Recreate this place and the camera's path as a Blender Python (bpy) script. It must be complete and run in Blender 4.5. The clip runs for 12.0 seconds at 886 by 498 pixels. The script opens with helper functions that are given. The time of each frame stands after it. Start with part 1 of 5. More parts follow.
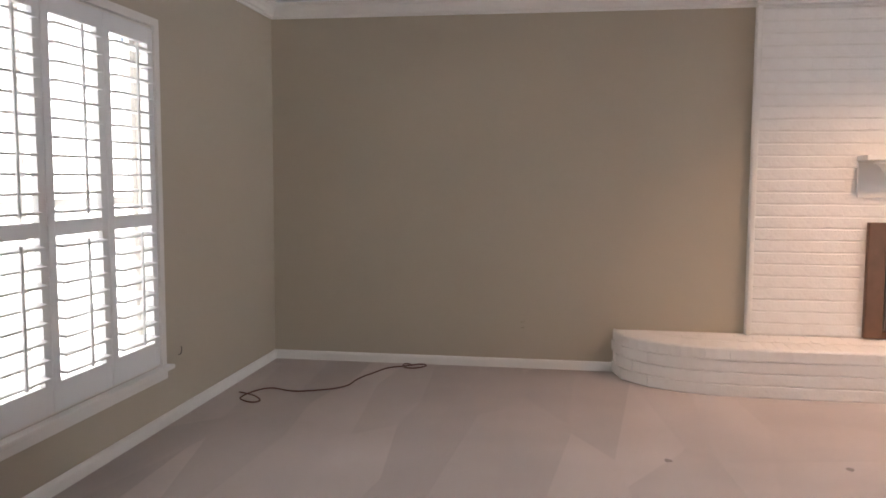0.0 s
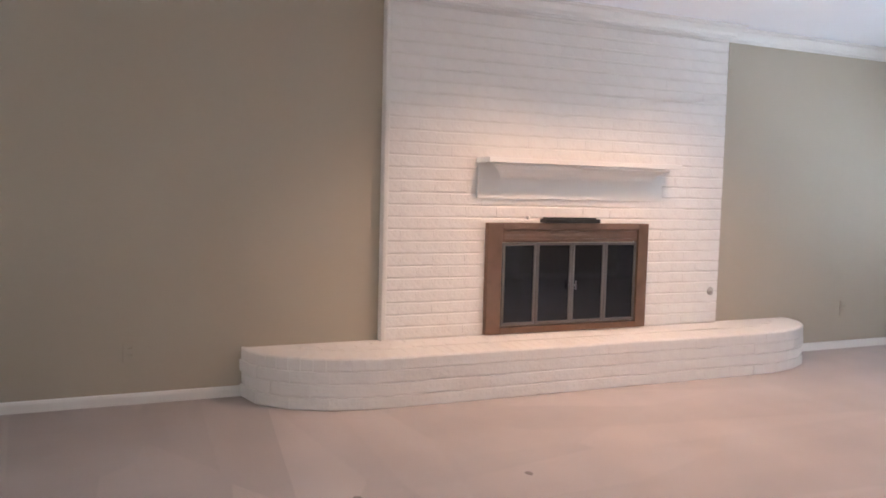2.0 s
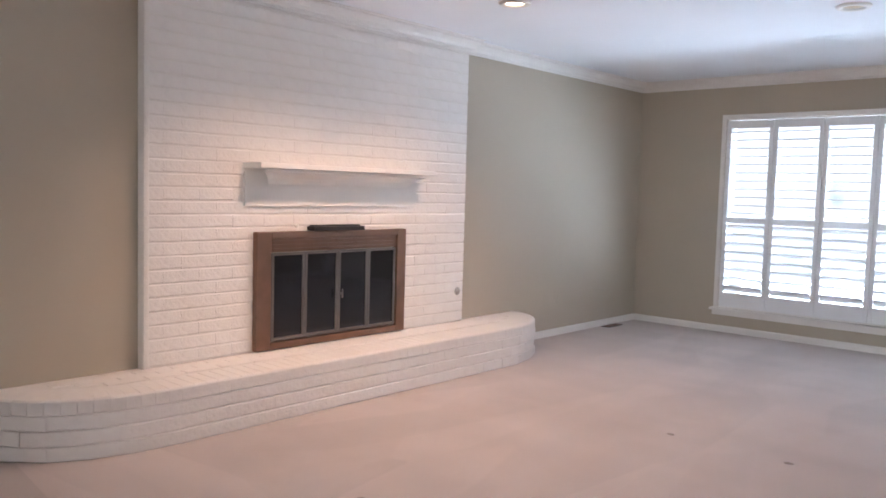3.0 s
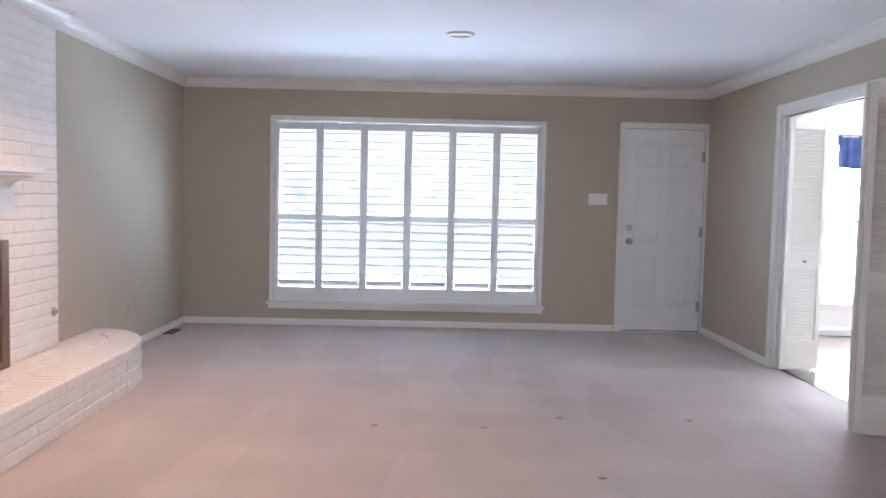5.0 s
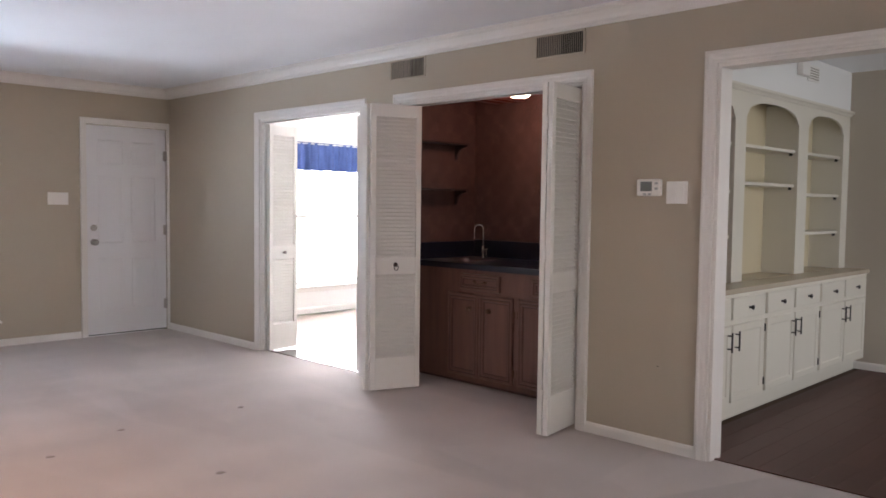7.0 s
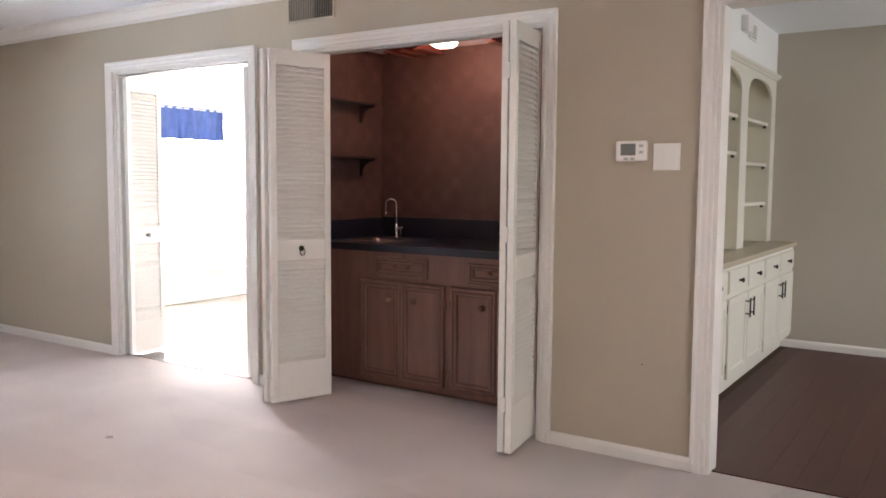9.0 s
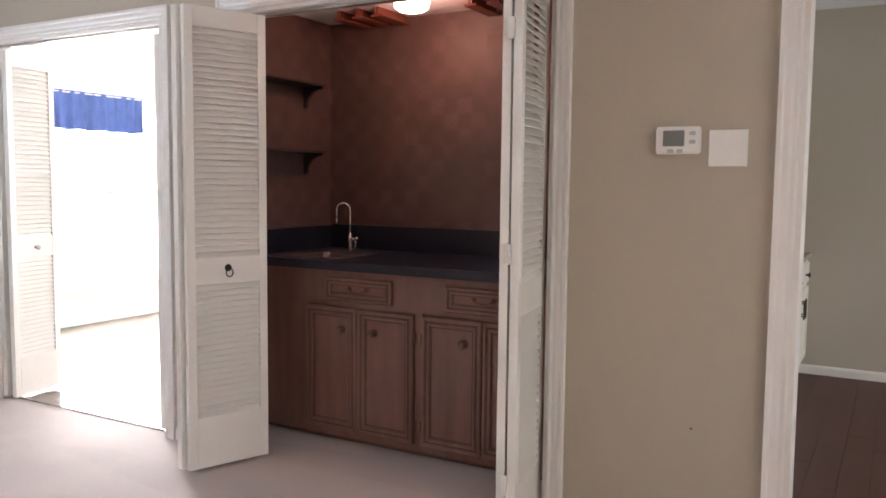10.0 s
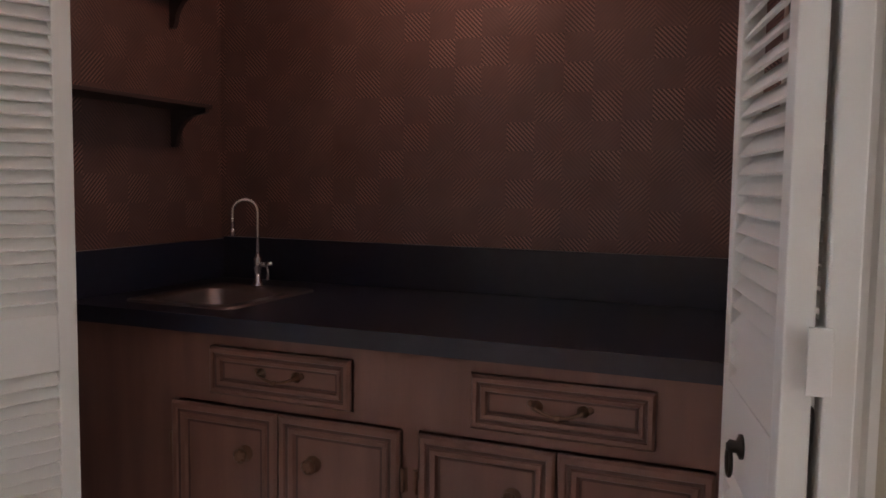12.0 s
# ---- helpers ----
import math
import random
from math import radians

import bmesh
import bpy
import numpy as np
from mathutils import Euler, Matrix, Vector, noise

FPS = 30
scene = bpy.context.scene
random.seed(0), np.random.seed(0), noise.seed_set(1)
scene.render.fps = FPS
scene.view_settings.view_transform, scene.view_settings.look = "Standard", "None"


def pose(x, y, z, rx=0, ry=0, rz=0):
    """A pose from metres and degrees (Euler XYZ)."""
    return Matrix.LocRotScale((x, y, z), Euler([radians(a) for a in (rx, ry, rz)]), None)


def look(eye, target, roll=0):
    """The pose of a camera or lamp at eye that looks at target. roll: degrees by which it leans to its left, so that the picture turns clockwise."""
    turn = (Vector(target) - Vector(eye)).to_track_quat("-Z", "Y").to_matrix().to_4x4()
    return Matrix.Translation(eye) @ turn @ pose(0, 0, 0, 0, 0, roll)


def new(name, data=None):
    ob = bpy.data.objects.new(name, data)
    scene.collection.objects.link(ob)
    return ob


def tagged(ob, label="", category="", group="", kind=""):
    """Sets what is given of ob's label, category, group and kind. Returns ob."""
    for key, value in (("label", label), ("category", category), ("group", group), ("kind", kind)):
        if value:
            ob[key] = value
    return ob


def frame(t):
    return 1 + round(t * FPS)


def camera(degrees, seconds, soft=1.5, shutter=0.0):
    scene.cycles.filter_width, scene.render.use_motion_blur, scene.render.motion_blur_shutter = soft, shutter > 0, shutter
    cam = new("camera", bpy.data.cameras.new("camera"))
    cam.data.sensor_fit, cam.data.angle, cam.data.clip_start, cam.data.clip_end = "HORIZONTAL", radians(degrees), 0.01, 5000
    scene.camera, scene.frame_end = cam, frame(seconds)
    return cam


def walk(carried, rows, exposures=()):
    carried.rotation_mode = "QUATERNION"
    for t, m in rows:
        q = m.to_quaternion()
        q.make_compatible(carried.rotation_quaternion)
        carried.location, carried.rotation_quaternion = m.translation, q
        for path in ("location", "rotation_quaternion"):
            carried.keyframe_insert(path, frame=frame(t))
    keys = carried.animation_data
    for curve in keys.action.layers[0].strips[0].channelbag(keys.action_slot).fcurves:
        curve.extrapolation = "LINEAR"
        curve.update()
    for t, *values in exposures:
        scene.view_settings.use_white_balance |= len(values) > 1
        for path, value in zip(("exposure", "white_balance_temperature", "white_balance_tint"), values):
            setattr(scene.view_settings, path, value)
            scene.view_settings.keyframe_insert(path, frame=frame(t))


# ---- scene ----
PATH = [
    (0, (5.388, -6.63, 1.273), (3.418, -6.928, 1.098), 0.3),
    (0.5, (5.299, -6.59, 1.243), (3.326, -6.874, 1.084), 0.7),
    (1, (5.137, -6.654, 1.226), (3.143, -6.659, 1.065), 1.0),
    (1.5, (4.921, -6.924, 1.24), (2.97, -6.515, 1.068), 1.3),
    (2, (4.657, -7.127, 1.227), (2.836, -6.314, 1.076), 1.5),
    (2.5, (4.44, -7.442, 1.273), (2.841, -6.25, 1.122), 1.7),
    (3, (4.112, -7.601, 1.293), (2.78, -6.116, 1.148), 1.6),
    (3.2, (4.0, -7.669, 1.308), (2.794, -6.08, 1.169), 1.3),
    (4.8, (2.615, -8.14, 1.328), (2.501, -6.148, 1.196), 1.3),
    (5, (2.472, -8.089, 1.305), (2.503, -6.094, 1.179), 1.3),
    (5.5, (2.162, -8.057, 1.33), (2.519, -6.094, 1.201), 1.1),
    (6, (1.839, -7.895, 1.348), (2.569, -6.037, 1.222), 1.2),
    (6.5, (1.511, -7.854, 1.338), (2.667, -6.226, 1.22), 0.9),
    (7, (1.31, -7.84, 1.323), (2.73, -6.436, 1.211), 0.7),
    (7.5, (1.127, -7.898, 1.359), (2.6892, -6.6555, 1.233), 0.2),
    (7.6, (1.112, -7.808, 1.35), (2.7013, -6.5995, 1.225), 0.3),
    (9.5, (2.076, -6.601, 1.279), (3.7599, -5.5356, 1.112), 0.5),
    (10, (2.478, -6.2, 1.276), (4.2125, -5.2192, 1.112), 0.6),
    (10.5, (2.857, -5.814, 1.258), (4.6410, -4.9250, 1.096), 0.7),
    (11, (3.273, -5.498, 1.236), (5.0930, -4.6840, 1.08), 0.9),
    (11.5, (3.672, -5.235, 1.239), (5.5080, -4.4550, 1.086), 0.8),
    (12, (4.022, -5.02, 1.215), (5.869, -4.271, 1.054), 0.8),
]
# ---- camera, light levels, paint colours ----
EXPOSURES = [(0, 0.48, 6250, 12), (1.0, 0.16, 6450, 15), (1.5, 0.3, 6250, 14), (2.0, 0.42, 6000, 12), (2.5, 0.44, 5900, 12), (3.0, 0.36, 5850, 12), (5.0, 0.33, 5700, 13), (6.0, 0.34, 5850, 15), (6.5, 0.28, 6050, 16), (7.0, 0.35, 6300, 16), (7.5, 0.46, 6450, 16), (9.5, 0.97, 6450, 14), (10.0, 0.84, 6450, 14), (10.5, 0.80, 6550, 14), (11.5, 0.28, 6500, 16), (12, 0.16, 6350, 13)]
SKY = 0.12
LAMP_N, LAMP_S, LAMP_K, LAMP_D = 320.0, 128.0, 430.0, 22.0
SPOT, BULB = 70.0, 2.6
WALL = (0.47, 0.41, 0.32)
CARPET = (0.535, 0.455, 0.42)
OAK = (0.25, 0.128, 0.100)
PAPER_DARK, PAPER_LIGHT = (0.048, 0.032, 0.030), (0.31, 0.178, 0.156)
cam = camera(57.5, 12.0, soft=1.7)
walk(cam, [(t, look(eye, target, roll)) for t, eye, target, roll in PATH], exposures=EXPOSURES)

# ---- world and lights ----
CEIL = 2.44
WEST, EAST, NORTH, SOUTH = 0.0, 5.23, 0.0, -8.64

world = bpy.data.worlds.new("world")
scene.world = world
world.use_nodes = True
wn = world.node_tree
sky = wn.nodes.new("ShaderNodeTexSky")
sky.sky_type = "NISHITA"
sky.sun_disc = False
sky.sun_elevation = radians(58)
sky.sun_rotation = radians(100)
sky.air_density, sky.dust_density = 1.0, 2.5
wn.nodes["Background"].inputs["Strength"].default_value = SKY
wn.links.new(sky.outputs[0], wn.nodes["Background"].inputs["Color"])

sun = new("sun", bpy.data.lights.new("sun", "SUN"))
sun.data.energy, sun.data.angle, sun.data.color = 3.0, radians(0.5), (1.0, 0.95, 0.88)
sun.matrix_world = look((0, 0, 10), (-10 * math.cos(radians(58)) * math.sin(radians(100)), -10 * math.cos(radians(58)) * math.cos(radians(100)), 10 - 10 * math.sin(radians(58))))


def area_lamp(name, eye, target, width, height, watts, color):
    lamp = new(name, bpy.data.lights.new(name, "AREA"))
    lamp.data.shape, lamp.data.size, lamp.data.size_y = "RECTANGLE", width, height
    lamp.data.energy, lamp.data.color = watts, color
    lamp.matrix_world = look(eye, target)
    return lamp


DAY = (0.74, 0.87, 1.0)
# added lamps stand in for light thrown up outside (north) and sky through openings
area_lamp("window_light_north", (2.24, 1.35, 0.05), (2.24, -2.2, 2.0), 3.4, 0.8, LAMP_N, DAY)
area_lamp("window_light_south", (2.96, SOUTH - 0.35, 1.10), (2.96, SOUTH + 2.6, 1.9), 4.2, 2.3, LAMP_S, (1.0, 0.94, 0.87))
area_lamp("window_light_kitchen", (7.22, 0.30, 1.16), (7.22, -1.0, 0.9), 2.3, 1.85, LAMP_K, (1, 1, 1))
# fill lamp added to brighten the dining room; no window is seen there
area_lamp("dining_fill_light", (7.2, -9.35, 1.3), (7.2, -8.0, 1.3), 2.4, 1.6, LAMP_D, (1, 1, 1))


def spot_lamp(name, eye, target, watts, degrees, color, blend=0.6, radius=0.04):
    lamp = new(name, bpy.data.lights.new(name, "SPOT"))
    lamp.data.energy, lamp.data.spot_size, lamp.data.spot_blend = watts, radians(degrees), blend
    lamp.data.color, lamp.data.shadow_soft_size = color, radius
    lamp.matrix_world = look(eye, target)
    return lamp


for sy in (-3.62, -4.72):
    spot_lamp("hearth_spot_light", (1.07, sy, CEIL - 0.03), (1.04, sy, 0.0), SPOT, 126, (1.0, 0.62, 0.40), blend=0.9)
bar_bulb = new("bar_bulb_light", bpy.data.lights.new("bar_bulb_light", "POINT"))
bar_bulb.data.energy, bar_bulb.data.color, bar_bulb.data.shadow_soft_size = BULB, (1.0, 0.37, 0.26), 0.03
bar_bulb.location = (5.835, -4.115, 2.05)

# ---- materials ----


def material(name, base, rough=0.6, metal=0.0, second=None, scale=6.0, amount=0.5, bump=0.1, bump_scale=80.0, coat=0.0, stretch=(1, 1, 1), per_object=0.0, detail=4.0):
    """Principled material: two tones mixed by a large noise, fine relief by a small one."""
    m = bpy.data.materials.new(name)
    m.use_nodes = True
    nt = m.node_tree
    b = nt.nodes["Principled BSDF"]
    b.inputs["Roughness"].default_value = rough
    b.inputs["Metallic"].default_value = metal
    b.inputs["Coat Weight"].default_value = coat
    tc = nt.nodes.new("ShaderNodeTexCoord")
    mp = nt.nodes.new("ShaderNodeMapping")
    mp.inputs["Scale"].default_value = stretch
    nt.links.new(tc.outputs["Object"], mp.inputs["Vector"])
    n1 = nt.nodes.new("ShaderNodeTexNoise")
    n1.inputs["Scale"].default_value, n1.inputs["Detail"].default_value = scale, detail
    nt.links.new(mp.outputs[0], n1.inputs["Vector"])
    ramp = nt.nodes.new("ShaderNodeValToRGB")
    ramp.color_ramp.elements[0].position, ramp.color_ramp.elements[1].position = 0.5 - 0.25, 0.5 + 0.25
    second = second or tuple(c * 0.88 for c in base)
    ramp.color_ramp.elements[0].color = (*[a * (1 - amount) + c * amount for a, c in zip(base, second)], 1)
    ramp.color_ramp.elements[1].color = (*base, 1)
    nt.links.new(n1.outputs["Fac"], ramp.inputs[0])
    out = ramp.outputs[0]
    if per_object:
        oi = nt.nodes.new("ShaderNodeObjectInfo")
        hsv = nt.nodes.new("ShaderNodeHueSaturation")
        mr = nt.nodes.new("ShaderNodeMapRange")
        mr.inputs["To Min"].default_value, mr.inputs["To Max"].default_value = 1 - per_object, 1 + per_object * 0.5
        nt.links.new(oi.outputs["Random"], mr.inputs["Value"])
        nt.links.new(mr.outputs[0], hsv.inputs["Value"])
        nt.links.new(out, hsv.inputs["Color"])
        out = hsv.outputs[0]
    nt.links.new(out, b.inputs["Base Color"])
    if bump:
        n2 = nt.nodes.new("ShaderNodeTexNoise")
        n2.inputs["Scale"].default_value, n2.inputs["Detail"].default_value = bump_scale, 6
        nt.links.new(mp.outputs[0], n2.inputs["Vector"])
        bp = nt.nodes.new("ShaderNodeBump")
        bp.inputs["Strength"].default_value, bp.inputs["Distance"].default_value = bump, 0.01
        nt.links.new(n2.outputs["Fac"], bp.inputs["Height"])
        nt.links.new(bp.outputs[0], b.inputs["Normal"])
    return m


def glass_material(name, tint=(1, 1, 1), rough=0.0):
    m = bpy.data.materials.new(name)
    m.use_nodes = True
    b = m.node_tree.nodes["Principled BSDF"]
    b.inputs["Base Color"].default_value = (*tint, 1)
    b.inputs["Transmission Weight"].default_value, b.inputs["Roughness"].default_value, b.inputs["IOR"].default_value = 1.0, rough, 1.45
    return m


def glow_material(name, color, strength):
    m = bpy.data.materials.new(name)
    m.use_nodes = True
    b = m.node_tree.nodes["Principled BSDF"]
    b.inputs["Base Color"].default_value = (0.8, 0.8, 0.8, 1)
    b.inputs["Emission Color"].default_value, b.inputs["Emission Strength"].default_value = (*color, 1), strength
    return m


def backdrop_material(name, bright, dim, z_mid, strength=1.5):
    """An added glowing sheet for a far, sunlit garden out of focus: bright, with pale green and grey-blue patches low
    down.
    """
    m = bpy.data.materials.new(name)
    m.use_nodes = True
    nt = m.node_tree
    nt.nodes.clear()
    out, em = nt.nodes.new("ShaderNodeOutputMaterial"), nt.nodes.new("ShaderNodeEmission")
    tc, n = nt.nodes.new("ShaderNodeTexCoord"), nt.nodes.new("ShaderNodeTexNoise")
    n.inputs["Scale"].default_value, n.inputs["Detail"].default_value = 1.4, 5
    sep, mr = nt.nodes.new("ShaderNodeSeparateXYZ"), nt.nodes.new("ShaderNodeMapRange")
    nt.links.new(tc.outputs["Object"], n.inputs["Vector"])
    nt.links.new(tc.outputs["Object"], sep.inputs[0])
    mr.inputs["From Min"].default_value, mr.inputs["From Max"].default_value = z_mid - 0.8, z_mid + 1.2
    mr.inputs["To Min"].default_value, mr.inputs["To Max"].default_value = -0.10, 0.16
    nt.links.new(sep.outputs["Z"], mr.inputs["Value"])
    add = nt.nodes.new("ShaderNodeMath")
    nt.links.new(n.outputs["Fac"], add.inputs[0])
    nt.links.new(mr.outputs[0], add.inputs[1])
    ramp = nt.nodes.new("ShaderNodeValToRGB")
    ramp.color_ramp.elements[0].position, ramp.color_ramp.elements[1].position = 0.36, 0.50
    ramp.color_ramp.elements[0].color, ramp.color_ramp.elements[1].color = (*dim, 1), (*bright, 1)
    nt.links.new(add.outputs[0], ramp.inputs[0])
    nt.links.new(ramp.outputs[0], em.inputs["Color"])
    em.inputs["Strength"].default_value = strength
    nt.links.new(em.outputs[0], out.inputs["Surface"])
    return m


def carpet_material():
    """Cut-pile carpet: fine pile, vacuum streaks and soft blotches."""
    m = bpy.data.materials.new("carpet")
    m.use_nodes = True
    nt = m.node_tree
    b = nt.nodes["Principled BSDF"]
    b.inputs["Roughness"].default_value = 0.95
    b.inputs["Sheen Weight"].default_value = 0.25
    tc = nt.nodes.new("ShaderNodeTexCoord")

    def tone(kind_scale, detail, stretch, rot, low, high):
        mp = nt.nodes.new("ShaderNodeMapping")
        mp.inputs["Scale"].default_value = stretch
        mp.inputs["Rotation"].default_value = (0, 0, rot)
        nt.links.new(tc.outputs["Object"], mp.inputs["Vector"])
        n = nt.nodes.new("ShaderNodeTexNoise")
        n.inputs["Scale"].default_value, n.inputs["Detail"].default_value = kind_scale, detail
        nt.links.new(mp.outputs[0], n.inputs["Vector"])
        mr = nt.nodes.new("ShaderNodeMapRange")
        mr.inputs["From Min"].default_value, mr.inputs["From Max"].default_value = 0.35, 0.65
        mr.inputs["To Min"].default_value, mr.inputs["To Max"].default_value = low, high
        nt.links.new(n.outputs["Fac"], mr.inputs["Value"])
        return n, mr.outputs[0]

    def bands(stretch, low, high):
        """Broad tracks of a vacuum cleaner: long cells, each of its own tone."""
        vm, vor, vr = nt.nodes.new("ShaderNodeMapping"), nt.nodes.new("ShaderNodeTexVoronoi"), nt.nodes.new("ShaderNodeMapRange")
        vm.inputs["Scale"].default_value = stretch
        vor.voronoi_dimensions = "2D"
        vor.inputs["Scale"].default_value = 1.3
        vr.inputs["To Min"].default_value, vr.inputs["To Max"].default_value = low, high
        vs = nt.nodes.new("ShaderNodeSeparateXYZ")
        nt.links.new(tc.outputs["Object"], vm.inputs["Vector"])
        nt.links.new(vm.outputs[0], vor.inputs["Vector"])
        nt.links.new(vor.outputs["Color"], vs.inputs[0])
        nt.links.new(vs.outputs["X"], vr.inputs["Value"])
        return vr.outputs[0]

    place, side, choose = nt.nodes.new("ShaderNodeSeparateXYZ"), nt.nodes.new("ShaderNodeMapRange"), nt.nodes.new("ShaderNodeMix")
    nt.links.new(tc.outputs["Object"], place.inputs[0])
    side.inputs["From Min"].default_value, side.inputs["From Max"].default_value = -6.2, -5.2
    nt.links.new(place.outputs["Y"], side.inputs["Value"])
    nt.links.new(side.outputs[0], choose.inputs["Factor"])
    nt.links.new(bands((0.55, 2.9, 1.0), 0.86, 1.08), choose.inputs["A"])
    nt.links.new(bands((2.6, 0.6, 1.0), 0.94, 1.035), choose.inputs["B"])
    _, blotch = tone(1.3, 3, (1, 1, 1), 0.0, 0.95, 1.05)
    _, streak_a = tone(1.7, 1.2, (0.5, 1.7, 1), 0.9, 0.96, 1.03)
    _, streak_b = tone(1.3, 1.2, (1.8, 0.45, 1), 0.3, 0.96, 1.03)
    fine, pile = tone(420, 3, (1, 1, 1), 0.0, 0.86, 1.10)
    value = blotch
    for other in (streak_a, streak_b, choose.outputs["Result"], pile):
        mul = nt.nodes.new("ShaderNodeMath")
        mul.operation = "MULTIPLY"
        nt.links.new(value, mul.inputs[0])
        nt.links.new(other, mul.inputs[1])
        value = mul.outputs[0]
    hsv = nt.nodes.new("ShaderNodeHueSaturation")
    hsv.inputs["Color"].default_value = (*CARPET, 1)
    nt.links.new(value, hsv.inputs["Value"])
    nt.links.new(hsv.outputs[0], b.inputs["Base Color"])
    bp = nt.nodes.new("ShaderNodeBump")
    bp.inputs["Strength"].default_value, bp.inputs["Distance"].default_value = 0.5, 0.006
    nt.links.new(fine.outputs["Fac"], bp.inputs["Height"])
    nt.links.new(bp.outputs[0], b.inputs["Normal"])
    return m


def wallpaper_material():
    """Dark wallpaper: squares of diagonal strokes whose direction alternates, with patchy wear."""
    m = bpy.data.materials.new("wallpaper")
    m.use_nodes = True
    nt = m.node_tree
    b = nt.nodes["Principled BSDF"]
    b.inputs["Roughness"].default_value = 0.5

    def math_node(op, a, c=None):
        n = nt.nodes.new("ShaderNodeMath")
        n.operation = op
        for i, v in enumerate((a, c)):
            if v is None:
                continue
            if isinstance(v, (int, float)):
                n.inputs[i].default_value = v
            else:
                nt.links.new(v, n.inputs[i])
        return n.outputs[0]

    tc = nt.nodes.new("ShaderNodeTexCoord")
    sep = nt.nodes.new("ShaderNodeSeparateXYZ")
    nt.links.new(tc.outputs["Object"], sep.inputs[0])
    u = math_node("ADD", sep.outputs["X"], sep.outputs["Y"])
    v = sep.outputs["Z"]
    cell = 0.082
    cu, cv = math_node("FLOOR", math_node("DIVIDE", u, cell)), math_node("FLOOR", math_node("DIVIDE", v, cell))
    parity = math_node("MODULO", math_node("ABSOLUTE", math_node("ADD", cu, cv)), 2.0)
    up = math_node("SINE", math_node("MULTIPLY", math_node("ADD", u, v), 470.0))
    down = math_node("SINE", math_node("MULTIPLY", math_node("SUBTRACT", u, v), 470.0))
    wn_ = nt.nodes.new("ShaderNodeTexWhiteNoise")
    wn_.noise_dimensions = "2D"
    comb = nt.nodes.new("ShaderNodeCombineXYZ")
    nt.links.new(cu, comb.inputs[0])
    nt.links.new(cv, comb.inputs[1])
    nt.links.new(comb.outputs[0], wn_.inputs["Vector"])
    mix = nt.nodes.new("ShaderNodeMix")
    nt.links.new(math_node("GREATER_THAN", wn_.outputs["Value"], 0.45), mix.inputs["Factor"])
    nt.links.new(up, mix.inputs["A"])
    nt.links.new(down, mix.inputs["B"])
    stroke = math_node("MULTIPLY", math_node("ADD", mix.outputs["Result"], 1.0), 0.5)
    weight = math_node("ADD", math_node("MULTIPLY", parity, 0.78), 0.14)
    strength = math_node("ADD", math_node("MULTIPLY", math_node("SUBTRACT", stroke, 0.42), math_node("MULTIPLY", weight, math_node("ADD", math_node("MULTIPLY", wn_.outputs["Value"], 0.8), 0.3))), 0.24)
    big = nt.nodes.new("ShaderNodeTexNoise")
    big.inputs["Scale"].default_value = 9.0
    nt.links.new(tc.outputs["Object"], big.inputs["Vector"])
    fac = math_node("MULTIPLY", strength, math_node("ADD", big.outputs["Fac"], 0.35))
    ramp = nt.nodes.new("ShaderNodeValToRGB")
    ramp.color_ramp.elements[0].color = (*PAPER_DARK, 1)
    ramp.color_ramp.elements[1].color = (*PAPER_LIGHT, 1)
    ramp.color_ramp.elements[1].position = 0.75
    nt.links.new(fac, ramp.inputs[0])
    nt.links.new(ramp.outputs[0], b.inputs["Base Color"])
    bp = nt.nodes.new("ShaderNodeBump")
    bp.inputs["Strength"].default_value, bp.inputs["Distance"].default_value = 0.5, 0.002
    nt.links.new(strength, bp.inputs["Height"])
    nt.links.new(bp.outputs[0], b.inputs["Normal"])
    return m


CARPET_M = carpet_material()
PAPER_M = wallpaper_material()
WALL_M = material("wall_paint", WALL, 0.75, second=tuple(c * 0.93 for c in WALL), scale=1.7, amount=0.5, bump=0.12, bump_scale=160)
GREEN_M = material("dining_wall_paint", (0.47, 0.42, 0.35), 0.75, scale=1.7, amount=0.4, bump=0.12, bump_scale=160)
CEIL_M = material("ceiling_paint", (0.88, 0.90, 0.93), 0.9, scale=2.0, amount=0.3, bump=0.25, bump_scale=120)
TRIM_M = material("trim_paint", (0.80, 0.77, 0.73), 0.35, scale=3.0, amount=0.3, bump=0.03, bump_scale=60)
SHUTTER_M = material("shutter_paint", (0.82, 0.82, 0.82), 0.38, scale=3.0, amount=0.2, bump=0.02, bump_scale=60)
DOOR_M = material("door_paint", (0.80, 0.79, 0.80), 0.4, scale=2.0, amount=0.25, bump=0.03, bump_scale=90)
LOUVRE_M = material("louvre_paint", (0.80, 0.78, 0.73), 0.42, scale=4.0, amount=0.35, bump=0.04, bump_scale=70)
BRICK_M = material("painted_brick", (0.82, 0.78, 0.74), 0.6, second=(0.74, 0.69, 0.65), scale=14, amount=0.5, bump=0.4, bump_scale=45, per_object=0.02)
MORTAR_M = material("painted_mortar", (0.80, 0.76, 0.71), 0.7, second=(0.72, 0.68, 0.63), scale=10, amount=0.6, bump=0.5, bump_scale=60)
BRONZE_M = material("aged_bronze", (0.25, 0.145, 0.10), 0.42, metal=0.75, second=(0.15, 0.10, 0.07), scale=9, amount=0.7, bump=0.05)
STEEL_M = material("brushed_steel", (0.45, 0.42, 0.39), 0.35, metal=0.9, scale=20, amount=0.4, bump=0.02)
BLACK_M = material("black_metal", (0.03, 0.028, 0.028), 0.5, metal=0.4, scale=20, amount=0.5, bump=0.05)
